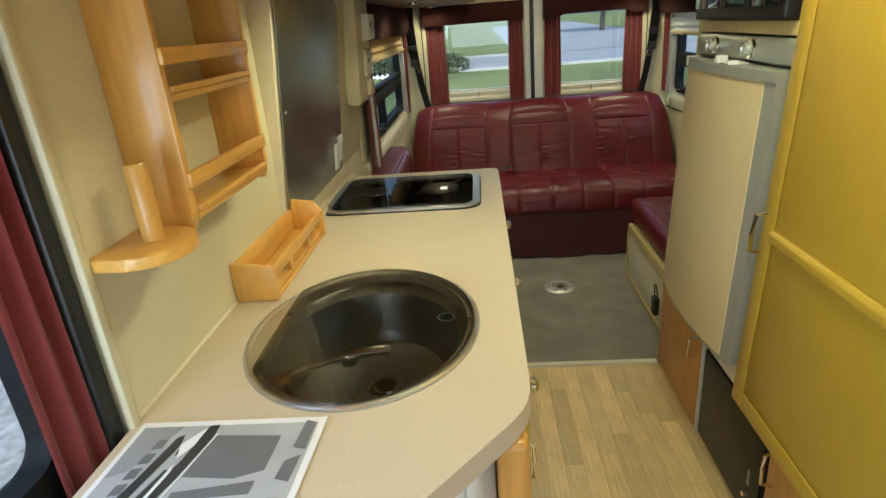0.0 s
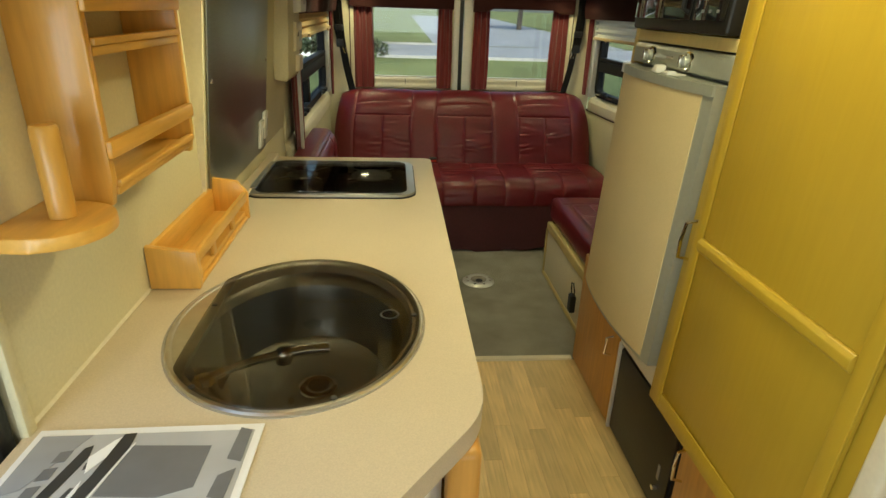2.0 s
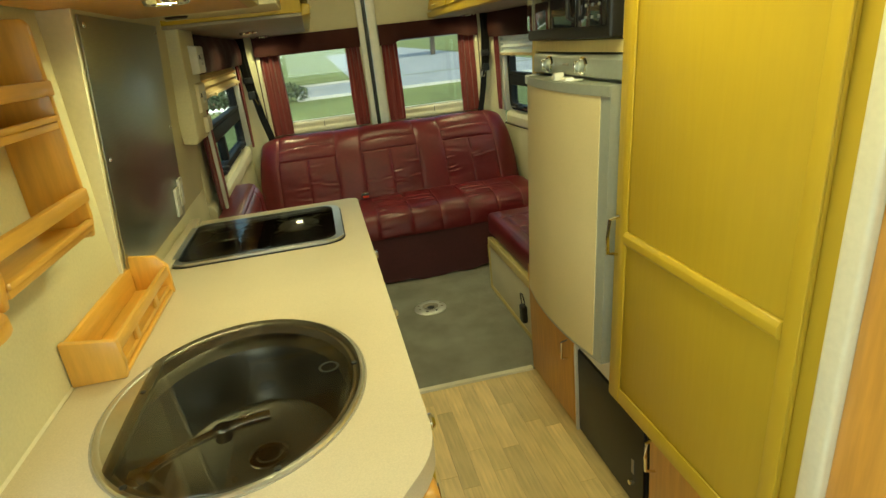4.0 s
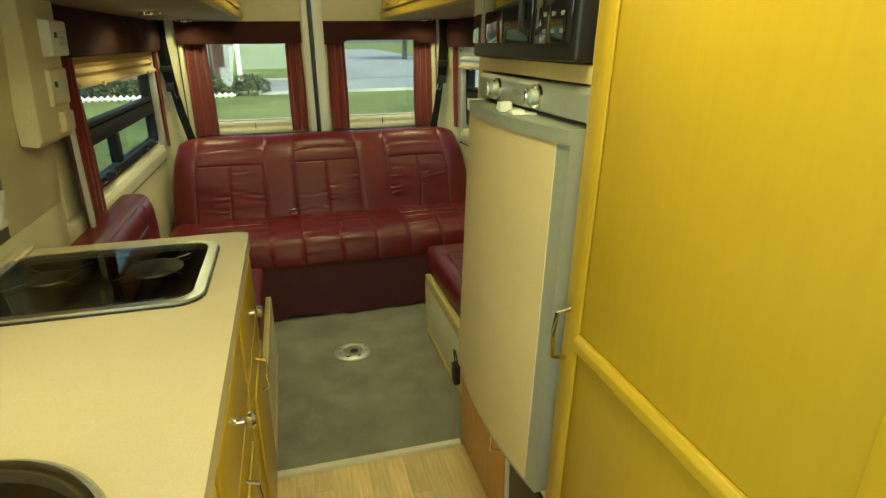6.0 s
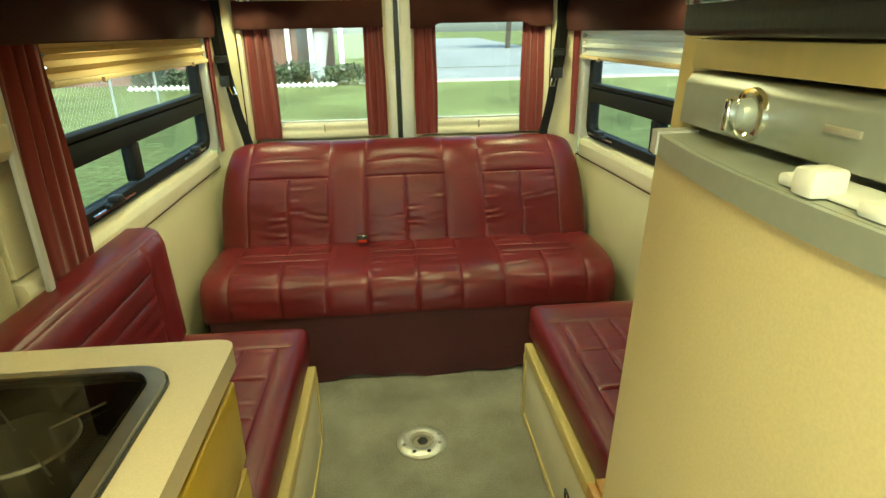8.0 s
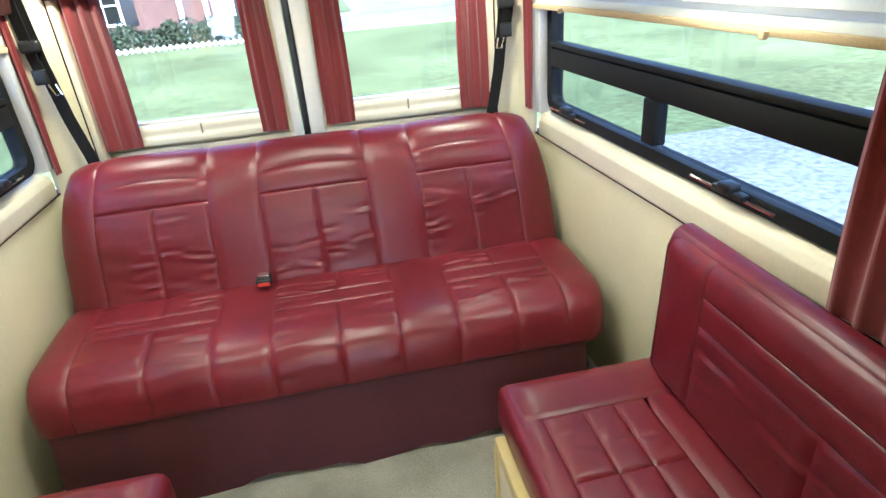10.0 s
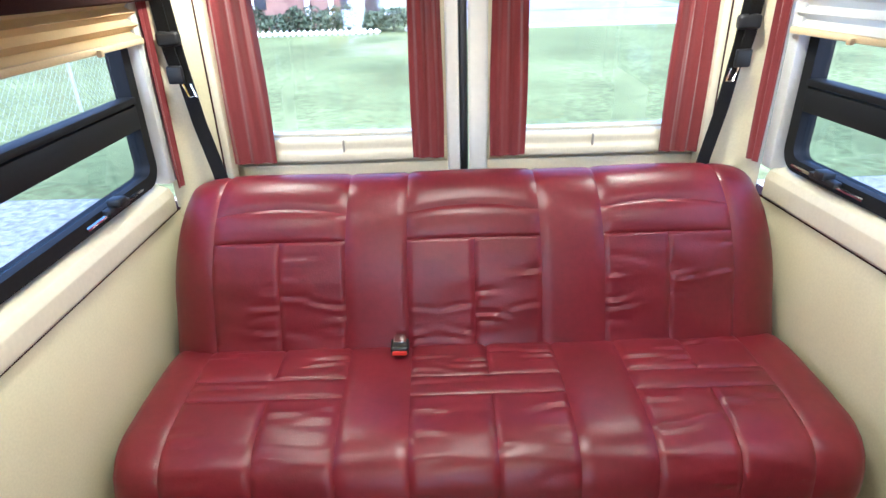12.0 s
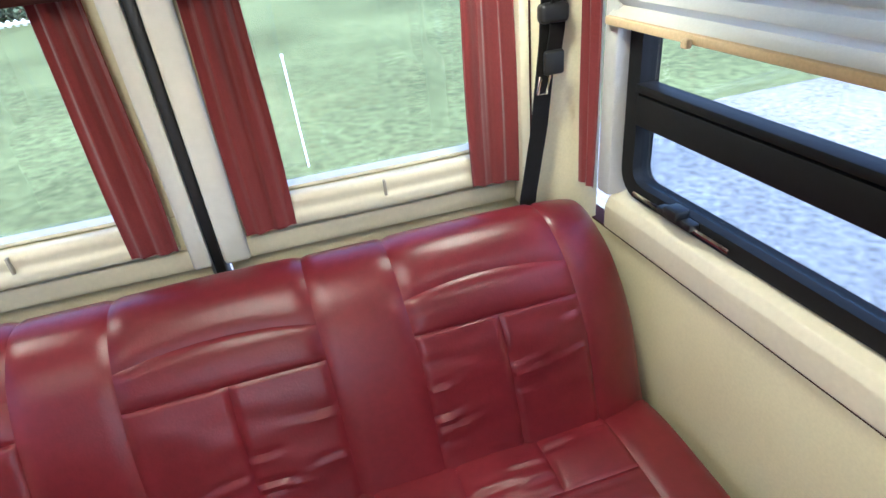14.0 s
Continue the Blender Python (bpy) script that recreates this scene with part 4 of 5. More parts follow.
# switch column on the left wall
col = thing("switch_column", "cream boxed column carrying white control panels", "switch column", (-0.86, 2.5, 1.13))
part("box", prism([(-0.88, 1.135), (-0.836, 1.128), (-0.826, 1.145), (-0.818, 1.30), (-0.806, 1.54), (-0.88, 1.54)], "y", 2.345, 2.60, 0.006), CREAM, col)
part("edge", box(-0.84, -0.828, 2.602, 2.625, 0.75, 1.92, 0.003), JAMB, col, "grey edge of the partition")
for z0, z1, y0, y1, d in ((1.36, 1.462, 2.46, 2.59, 0.028), (1.225, 1.333, 2.45, 2.585, 0.012), (1.148, 1.212, 2.50, 2.58, 0.016)):
    cp = thing("control_panel", "white wall control panel on the cream column", "control panel", (-0.82, y0, z0), group="control panels on the column")
    x0 = -0.8255 + 0.05 * (z0 - 1.145)
    x1 = -0.8255 + 0.05 * (z1 - 1.145)
    part("case", prism([(x0 - 0.004, z0), (x0 + d, z0 + 0.004), (x1 + d, z1 - 0.006), (x1 - 0.004, z1)], "y", y0, y1, 0.004), BEIGE if z0 < 1.3 else WHITE, cp)
    if z0 > 1.2:
        zc = (z0 + z1) / 2
        part("display", box((x0 + x1) / 2 + d - 0.003, (x0 + x1) / 2 + d + 0.0025, y0 + 0.025, y0 + 0.045, zc, zc + 0.016, 0.001), BLACK, cp, "small dark display")
        for s in (-1, 0, 1):
            part("button", box((x0 + x1) / 2 + d - 0.003, (x0 + x1) / 2 + d + 0.002, y0 + 0.06, y1 - 0.015, zc + s * 0.014 - 0.006, zc + s * 0.014 + 0.006, 0.001), JAMB, cp)


# ---- tall units on the right ----
XF = 0.325
XW = 0.297
ward = thing("wardrobe", "tall yellow maple wardrobe with one framed door", "wardrobe", (0.6, 1.1, 0))
part("carcass", box(XW + 0.02, 0.915, 0.784, 1.412, 0.42, 1.915, 0.003), MAPLE, ward)
part("face_frame", join(box(XW, XW + 0.019, 1.330, 1.4195, 0.42, 1.915, 0.002), box(XW, XW + 0.019, 0.782, 0.86, 0.42, 1.915, 0.002), box(XW, XW + 0.019, 0.8605, 1.3295, 0.42, 0.442, 0.002)), MAPLE, ward)
wd = part("door", join(box(XW - 0.012, XW - 0.002, 0.812, 1.368, 0.45, 1.905, 0.002)), MAPLE, ward)
part("stile", box(XW - 0.018, XW - 0.0125, 1.335, 1.369, 0.449, 1.906, 0.003), MAPLE, wd)
part("stile", box(XW - 0.018, XW - 0.0125, 0.811, 0.845, 0.449, 1.906, 0.003), MAPLE, wd)
part("bottom_rail", box(XW - 0.018, XW - 0.0125, 0.8455, 1.3345, 0.449, 0.490, 0.003), MAPLE, wd)
part("rail", prism([(XW - 0.0125, 0.885), (XW - 0.020, 0.888), (XW - 0.027, 0.897), (XW - 0.027, 0.913), (XW - 0.020, 0.922), (XW - 0.0125, 0.922)], "y", 0.8455, 1.3345, 0.002), MAPLE, wd, "proud moulded cross rail")
part("handle", tube([(XW, 1.388, 0.945), (XW - 0.030, 1.392, 0.938), (XW - 0.034, 1.394, 0.892), (XW - 0.030, 1.396, 0.848), (XW, 1.396, 0.840)], 0.0045, 8), CHROME, wd, "chrome bow handle")
lowd = thing("low_cupboard", "orange maple cupboard below the wardrobe", "cupboard", (0.6, 1.0, 0))
part("carcass", box(XF + 0.02, 0.915, 0.80, 1.325, 0.0, 0.418, 0.003), MAPLE_DARK, lowd)
ld = part("door", box(XF, XF + 0.018, 0.81, 1.315, 0.03, 0.40, 0.004), MAPLE_DARK, lowd)
part("handle", tube([(XF, 1.285, 0.345), (XF - 0.028, 1.285, 0.335), (XF - 0.030, 1.285, 0.29), (XF - 0.028, 1.285, 0.245), (XF, 1.285, 0.235)], 0.0045, 8), CHROME, ld, "chrome bow handle")
heater = thing("heater", "black metal heater grille set low in the cabinet", "heater", (0.6, 1.55, 0))
part("case", box(XF + 0.012, 0.90, 1.342, 1.785, 0.012, 0.352, 0.003), BLACK, heater)
part("front_panel", box(XF + 0.002, XF + 0.011, 1.348, 1.775, 0.018, 0.345, 0.003), BLACK, heater)
part("knob", lathe([(0.0, XF + 0.001), (0.009, XF + 0.001), (0.008, XF - 0.012), (0.0, XF - 0.013)], (0, 1.40, 0.10), 12, axis="x"), CHROME, heater)
part("badge", box(XF - 0.0005, XF + 0.0015, 1.395, 1.408, 0.13, 0.18, 0.0005), SHADOW_GREY, heater)
surround = thing("cabinet_surround", "white panel framing the heater below the fridge", "panel", (0.6, 1.6, 0), kind="structure")
part("panel", join(box(XF + 0.003, 0.90, 1.33, 1.80, 0.356, 0.50, 0.003), box(XF - 0.001, XF + 0.02, 1.787, 1.80, 0.0, 0.355, 0.002)), WHITE, surround)
fcab = thing("fridge_cupboard", "orange maple cupboard below the fridge", "cupboard", (0.6, 2.0, 0))
part("carcass", box(XF + 0.016, 0.90, 1.803, 2.235, 0.0, 0.505, 0.003), MAPLE_DARK, fcab)
fd = part("door", box(XF - 0.002, XF + 0.015, 1.806, 2.232, 0.012, 0.50, 0.004), MAPLE_DARK, fcab)
part("handle", tube([(XF - 0.002, 1.85, 0.345), (XF - 0.026, 1.85, 0.338), (XF - 0.026, 1.85, 0.275), (XF - 0.002, 1.85, 0.268)], 0.004, 8), CHROME, fd, "chrome bow handle")
housing = thing("fridge_housing", "cream cabinet housing the fridge and the microwave", "cabinet", (0.6, 1.7, 0.5))
part("side_panel", box(0.305, 0.915, 1.988, 2.022, 0.507, 1.915, 0.004), PALE_MAPLE, housing)
part("front_panel", join(box(0.302, 0.32, 1.420, 1.986, 1.322, 1.352, 0.002), box(0.302, 0.32, 1.420, 1.432, 1.353, 1.62, 0.002), box(0.302, 0.32, 1.962, 1.986, 1.353, 1.62, 0.002), box(0.302, 0.32, 1.420, 1.986, 1.621, 1.915, 0.002)), PALE_MAPLE, housing)

fridge = thing("fridge", "upright van fridge with a bowed cream door and silver trim", "fridge", (0.6, 1.7, 0.51))
part("body", box(0.33, 0.90, 1.422, 1.98, 0.508, 1.318, 0.004), FRIDGE_GREY, fridge)
part("control_panel", prism([(0.297, 1.262), (0.329, 1.262), (0.329, 1.317), (0.303, 1.317), (0.297, 1.306)], "y", 1.419, 1.984, 0.002), FRIDGE_GREY, fridge, "silver grey control panel")
for y in (1.848, 1.622):
    kn = part("knob", lathe([(0.0, 0.300), (0.0185, 0.300), (0.0185, 0.294), (0.0150, 0.292), (0.014, 0.284), (0.012, 0.281), (0.0, 0.280)], (0, y, 1.288), 24, axis="x"), FRIDGE_GREY, fridge, "round silver knob")
    part("ring", lathe([(0.0165, 0.2965), (0.0245, 0.2965), (0.0235, 0.2915), (0.0195, 0.2905), (0.0165, 0.2925)], (0, y, 1.288), 28, axis="x", caps=False), CHROME, kn, "bright chrome ring")
    part("grip", box(0.269, 0.281, y - 0.0045, y + 0.0045, 1.273, 1.303, 0.003), CHROME, kn)
part("badge", box(0.2945, 0.297, 1.715, 1.752, 1.287, 1.293, 0.0005), SHADOW_GREY, fridge)


def bow(y):
    """The bowed door's front, by its place across."""
    f = (y - 1.70) / 0.285
    return 0.246 + 0.030 * f * f


def door_skin(y0, y1, z0, z1, off, back):
    bm = bmesh.new()
    n = 14
    a = [[bm.verts.new((bow(y) - off if k else back, y, z)) for k in (0, 1) for z in (z0, z1)] for y in (y0 + (y1 - y0) * i / n for i in range(n + 1))]
    for p, q in zip(a, a[1:]):
        for i, j in ((0, 1), (1, 3), (3, 2), (2, 0)):
            bm.faces.new((p[i], p[j], q[j], q[i]))
    bm.faces.new((a[0][0], a[0][2], a[0][3], a[0][1]))
    bm.faces.new((a[-1][0], a[-1][1], a[-1][3], a[-1][2]))
    return bm


dr = part("door", door_skin(1.424, 1.983, 0.512, 1.252, 0.0, 0.326), FRIDGE_GREY, fridge, "bowed door with a silver grey frame", smooth=30)
part("door_panel", door_skin(1.460, 1.976, 0.522, 1.226, 0.0022, 0.310), FRIDGE_PANEL, dr, "cream inset door panel", smooth=30)
part("top_trim", door_skin(1.425, 1.984, 1.2275, 1.2515, 0.006, 0.312), FRIDGE_GREY, dr)
part("latch", join(box(0.258, 0.30, 1.625, 1.735, 1.2525, 1.2565, 0.0015), box(0.244, 0.272, 1.685, 1.708, 1.2525, 1.273, 0.004), box(0.250, 0.275, 1.628, 1.652, 1.2525, 1.263, 0.003), box(0.252, 0.266, 1.712, 1.733, 1.2525, 1.262, 0.003)), WHITE, fridge, "small white door latch")
part("end_cap", door_skin(1.962, 1.9865, 1.2285, 1.2545, 0.0085, 0.312), JAMB, dr, "rounded end of the top trim", smooth=30)

mw = thing("microwave", "black built-in microwave with a keypad", "microwave", (0.6, 1.7, 1.355))
part("case", box(0.325, 0.80, 1.43, 1.96, 1.354, 1.618, 0.004), BLACK, mw)
part("front", box(0.268, 0.324, 1.430, 1.958, 1.356, 1.617, 0.008, 3), BLACK, mw)
part("door_glass", box(0.262, 0.267, 1.60, 1.945, 1.385, 1.60, 0.002), BLACK_GLASS, mw, "dark glossy door glass")
part("handle", tube([(0.267, 1.612, 1.40), (0.248, 1.612, 1.41), (0.245, 1.612, 1.49), (0.248, 1.612, 1.58), (0.267, 1.612, 1.595)], 0.006, 8), BLACK, mw)
kp = part("keypad", box(0.263, 0.267, 1.442, 1.585, 1.385, 1.605, 0.002), BLACK_GLASS, mw, "black keypad")
for i in range(3):
    for j in range(5):
        part("key", box(0.2615, 0.2632, 1.468 + 0.034 * i, 1.479 + 0.034 * i, 1.402 + 0.027 * j, 1.409 + 0.027 * j, 0.0006), INK_MID, kp)


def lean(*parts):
    """Shears the tall units to fit the camera's view: their fronts come further into the aisle lower down."""
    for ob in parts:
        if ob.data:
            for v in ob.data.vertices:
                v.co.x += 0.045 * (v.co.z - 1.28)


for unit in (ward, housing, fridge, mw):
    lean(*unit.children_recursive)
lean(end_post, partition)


# ---- leather seats ----
BACK = [(3.895, 0.40), (3.925, 0.50), (3.962, 0.64), (4.000, 0.740), (4.034, 0.806), (4.078, 0.854), (4.125, 0.876), (4.18, 0.866), (4.20, 0.83)]


def back_surface(u, v):
    """u: -1 to 1 across; v: 0 at the foot to 1 over the top."""
    y, z = along(BACK, v)
    h = max(0.0, (z - 0.42) / 0.47)
    half = 0.872 - 0.018 * h - 0.085 * max(0, h - 0.35) ** 2
    x = 0.018 + half * u
    drop = max(0.0, abs(u) - 0.80) / 0.20
    return x, y + 0.05 * drop ** 3, z - 0.045 * drop ** 2.6 * h


sofa = thing("rear_sofa", "burgundy leather three seat bench sofa across the van's rear", "sofa", (0.02, 3.8, 0))
frame_s = part("base", join(box(-0.70, 0.74, 3.53, 4.18, 0.12, 0.30, 0.02, 2), box(-0.72, -0.64, 3.52, 4.1, 0.004, 0.12, 0.01), box(0.70, 0.78, 3.56, 4.1, 0.004, 0.12, 0.01)), BLACK, sofa, "dark steel seat base")


def skirt(u, v):
    x = -0.80 + 1.60 * u
    wave = 0.007 * math.sin(u * 21) + 0.006 * noise.noise(Vector((u * 12, v * 3, 2)))
    return x, 3.474 - 0.046 * v + wave * v, 0.32 - (0.310 - 0.014 * math.sin(u * 17 + 1) - 0.01 * math.sin(u * 41)) * v


part("skirt", sheet(skirt, 60, 10, 0.006), LEATHER_SHADED, sofa, "burgundy hanging front skirt, coloured darker for the shade below the seat")
backr = part("backrest", sheet(lambda u, v: tuple(Vector(back_surface(-1 + 2 * u, v)) + Vector((0, 0.012, -0.004))), 40, 20, 0.05), LEATHER, sofa)
ux = lambda x: (x - 0.018) / 0.86
groups = [(-0.715, -0.345), (-0.172, 0.203), (0.380, 0.740)]
v_roll0, v_roll1, v_top = 0.545, 0.66, 0.995
k = 0
for gi, (a, b) in enumerate(groups):
    m = (a + b) / 2
    for x0, x1, v0, v1, pf, cr, st in ((a, b, v_roll1, v_top, 0.014, 0.004, 2), (a, b, v_roll0, v_roll1, 0.016, 0.004, 1), (a, m, 0.02, v_roll0, 0.011, 0.012, 7), (m, b, 0.02, v_roll0, 0.011, 0.012, 7)):
        k += 1
        arch = 0.030 if (v0 == v_roll1 or v1 == v_roll1) else 0.0
        def surf(u, v, a=ux(a), b=ux(b), v0=v0, v1=v1, arch=arch):
            f = max(-1.0, min(1.0, (2 * u - a - b) / (b - a)))
            lift = arch * (1 - f * f) * (max(0.0, min(1.0, (v - v0) / (v1 - v0))) if v1 == v_roll1 else 1 - max(0.0, min(1.0, (v - v0) / (v1 - v0))))
            return back_surface(u, v + lift)
        part("panel", puffed(surf, ux(x0), ux(x1), v0, v1, pf, cr, k, nu=16, nv=48 if st > 3 else 14, soft=0.030 if st < 3 else 0.012, strokes=st), LEATHER, backr)
for a, b in ((-0.345, -0.172), (0.203, 0.380)):
    k += 1
    part("plain_panel", puffed(back_surface, ux(a), ux(b), 0.02, 0.995, 0.009, 0.003, k, nu=10, nv=24, soft=0.010), LEATHER, backr)
for a, b in ((-1.0, ux(-0.715)), (ux(0.740), 1.0)):
    k += 1
    part("end_panel", puffed(back_surface, a, b, 0.02, 0.97, 0.011, 0.003, k, nu=10, nv=22, soft=0.018), LEATHER, backr)

SEAT = [(3.95, 0.428), (3.86, 0.443), (3.73, 0.442), (3.62, 0.440), (3.552, 0.434), (3.503, 0.414), (3.476, 0.378), (3.464, 0.335), (3.458, 0.285)]


def seat_surface(u, v):
    """u: -1 to 1 across; v: 0 at the back to 1 under the front edge."""
    y, z = along(SEAT, v)
    e = max(0.0, abs(u) - 0.94) / 0.06
    front = max(0.0, (v - 0.45) / 0.55)
    return 0.020 + (0.872 - 0.02 * front) * u, y + 0.03 * e ** 2 * min(1.0, 2 * front), z - 0.018 * e ** 2.5 * (1 - min(1.0, 2 * front) * 0.6)


seat = part("seat", sheet(lambda u, v: tuple(Vector(seat_surface(1 - 2 * u, v)) + Vector((0, 0.01, -0.012))), 40, 20, 0.05), LEATHER, sofa)
neg = lambda u, v: seat_surface(-u, v)
groups_s = [(-0.735, -0.335), (-0.165, 0.228), (0.405, 0.760)]
sx = lambda x: -(x - 0.02) / 0.872
for a, b in groups_s:
    m = (a + b) / 2 + 0.01
    for x0, x1, v0, v1, pf, cr, st in ((a, m, 0.01, 0.31, 0.013, 0.010, 5), (m, b, 0.01, 0.31, 0.013, 0.010, 5), (a, b, 0.31, 0.43, 0.011, 0.006, 1), (a, m, 0.43, 0.99, 0.014, 0.011, 7), (m, b, 0.43, 0.99, 0.014, 0.011, 7)):
        k += 1
        part("panel", puffed(neg, sx(x1), sx(x0), v0, v1, pf, cr, k, nu=16, nv=36 if st > 3 else 14, soft=0.018, strokes=st), LEATHER, seat)
for a, b in ((-0.335, -0.165), (0.228, 0.405)):
    k += 1
    part("plain_panel", puffed(neg, sx(b), sx(a), 0.01, 0.99, 0.010, 0.004, k, nu=10, nv=22, soft=0.010), LEATHER, seat)
for a, b in ((sx(-0.735), 1.0), (-1.0, sx(0.760))):
    k += 1
    part("end_panel", puffed(neg, a, b, 0.01, 0.99, 0.011, 0.004, k, nu=8, nv=20, soft=0.016), LEATHER, seat)

buckle = thing("seat_belt_buckle", "black seat belt buckle with a red button in the sofa's fold", "seat belt buckle", (-0.197, 3.87, 0.47))
part("case", box(-0.222, -0.172, 3.835, 3.885, 0.462, 0.487, 0.007, 3), BLACK, buckle)
part("button", box(-0.217, -0.177, 3.830, 3.8345, 0.466, 0.478, 0.0015), RED, buckle, "red release button")
part("plate", box(-0.214, -0.180, 3.86, 3.90, 0.4875, 0.4905, 0.001), CHROME, buckle)


def bench(s, x_in, x_wall, y0, y1, y_back, high, deep, label):
    """A side bench: boxed base, padded seat and a padded back against the wall."""
    t = thing("side_bench", label, "bench seat", ((x_in + x_wall) / 2, (y0 + y1) / 2, 0), group="side benches")
    o = lambda x, d: (min(x, x + s * d), max(x, x + s * d))
    a, b = o(x_in, 0.018)
    bs = part("base_panel", join(box(a, b, y0, y1 - 0.06, 0.006, 0.275, 0.003)), IVORY, t, "cream painted base panel")
    a, b = o(x_in - s * 0.006, 0.03)
    part("top_rail", box(a, b, y0, y1 - 0.05, 0.2755, 0.322, 0.005, 3), PALE_MAPLE, bs)
    a, b = o(x_in - s * 0.005, 0.02)
    part("end_trim", join(box(a, b, y1 - 0.058, y1 - 0.035, 0.006, 0.275, 0.003), box(a, b, y0, y1 - 0.06, 0.006, 0.03, 0.003)), PALE_MAPLE, bs)
    q0, q1 = sorted((x_in + s * 0.02, x_wall - s * 0.02))
    part("box", box(q0, q1, y0, y1 - 0.06, 0.006, 0.31, 0.004), IVORY, t)
    w = abs(x_wall - x_in) - 0.02
    def top(u, v):
        """u across from the aisle to the wall, v along from the galley to the rear."""
        e = max(0.0, 0.10 - u) / 0.10
        f = max(0.0, v - 0.93) / 0.07
        g = max(0.0, -u)
        return x_in + s * (0.015 + w * u + 0.0 * e), y0 + (y1 - y0) * v, 0.452 - 0.018 * e ** 2 - 0.018 * f ** 2
    cu0, cu1 = sorted((x_in + s * 0.012, x_wall - s * 0.01))
    cush = part("seat_cushion", box(cu0, cu1, y0, y1, 0.323, 0.452, 0.03, 3), LEATHER, t)
    def skin(u, v):
        return top(u, v) if s > 0 else top(u, 1 - v)
    flip = (lambda v0, v1: (v0, v1)) if s > 0 else (lambda v0, v1: (1 - v1, 1 - v0))
    kk = 40 + 30 * (s > 0)
    cols = [(0.0, 0.14), (0.14, 0.34), (0.34, 0.50), (0.50, 0.66), (0.66, 0.99)]
    rows = [(0.0, 0.40), (0.40, 0.62), (0.62, 0.83)]
    for (u0, u1) in cols[1:4]:
        for r in rows:
            kk += 1
            part("panel", puffed(skin, u0, u1, *flip(*r), 0.013, 0.008, kk, nu=14, nv=24, soft=0.016, strokes=3), LEATHER, cush)
    for u0, u1, r in ((0.02, 0.14, (0.0, 0.83)), (0.66, 0.99, (0.0, 0.83)), (0.02, 0.99, (0.83, 0.99))):
        kk += 1
        part("border_panel", puffed(skin, u0, u1, *flip(*r), 0.012, 0.003, kk, nu=12, nv=14, soft=0.016), LEATHER, cush)
    yb = y_back
    xb = x_wall - s * 0.015
    def rest(u, v):
        """u along from the galley to the rear, v up."""
        z = 0.455 + (high - 0.463) * v
        e = max(0.0, u - 0.9) / 0.1
        f = max(0.0, v - 0.85) / 0.15
        return xb - s * (deep - 0.012 * v - 0.02 * e ** 2 - 0.02 * f ** 2), y0 + (yb - y0) * u, z - 0.015 * e ** 2 * v
    back = part("back_cushion", prism([(xb, 0.456), (xb - s * (deep - 0.006), 0.456), (xb - s * (deep - 0.020), high - 0.05), (xb - s * (deep - 0.035), high - 0.012), (xb - s * (deep - 0.055), high), (xb, high)], "y", y0, yb, 0.018, 3), LEATHER, t)
    skin2 = rest if s < 0 else (lambda u, v: rest(1 - u, v))
    fl = (lambda u0, u1: (u0, u1)) if s < 0 else (lambda u0, u1: (1 - u1, 1 - u0))
    for (u0, u1, v0, v1, cr) in ((0.02, 0.80, 0.78, 0.99, 0.003), (0.02, 0.80, 0.60, 0.78, 0.006), (0.02, 0.42, 0.02, 0.60, 0.012), (0.42, 0.80, 0.02, 0.60, 0.012), (0.80, 0.99, 0.02, 0.99, 0.003)):
        kk += 1
        part("panel", puffed(skin2, *fl(u0, u1), v0, v1, 0.013, cr, kk, nu=16, nv=26, soft=0.018, strokes=4 if cr > 0.01 else 0), LEATHER, back)
    return t


bench(1, 0.402, 0.900, 2.245, 3.150, 3.11, 0.835, 0.085, "burgundy leather side bench on a cream base")
bench(-1, -0.335, -0.872, 2.245, 3.085, 3.07, 0.825, 0.130, "burgundy leather side bench on a cream base")
plug = thing("charger", "black plastic charger with a looped cable hung on the bench base", "charger", (0.372, 2.46, 0.2))
part("case", box(0.352, 0.378, 2.425, 2.475, 0.115, 0.20, 0.008, 3), BLACK, plug)
part("cable", tube([(0.366, 2.43, 0.2), (0.360, 2.415, 0.235), (0.360, 2.44, 0.262), (0.364, 2.475, 0.25), (0.368, 2.485, 0.22), (0.368, 2.472, 0.195)], 0.003, 6), BLACK, plug)

# table leg socket in the floor
mount = thing("table_socket", "round cast metal table leg socket let into the carpet", "table socket", (0.014, 3.0, 0))
part("flange", lathe([(0.030, 0.006), (0.045, 0.016), (0.060, 0.018), (0.080, 0.013), (0.088, 0.0065), (0.088, 0.004), (0.030, 0.004)], (0.014, 3.0, 0), 36, caps=False), CAST, mount)
# grey floor and black disc paint in the shade of a deeper hole
part("socket", lathe([(0.0, 0.0062), (0.029, 0.0062), (0.032, 0.014), (0.040, 0.0175), (0.044, 0.0165)], (0.014, 3.0, 0), 28, caps=False), SHADOW_GREY, mount, "shallow socket floor, the hollow's shade painted in grey")
part("hole", lathe([(0.0, 0.0066), (0.019, 0.0066), (0.019, 0.0082), (0.016, 0.0086), (0.0, 0.0086)], (0.018, 3.004, 0), 18), BLACK, mount, "black disc standing in for the dark of a hole")
for i, t in enumerate((200, 245, 290, 340, 20, 160)):
    t = radians(t)
    part("screw", lathe([(0.0, 0.016), (0.007, 0.0165), (0.0075, 0.0155), (0.0, 0.015)], (0.014 + 0.066 * math.cos(t), 3.0 + 0.066 * math.sin(t), 0.002), 10), BLACK if i in (1, 2) else SHADOW_GREY, mount)


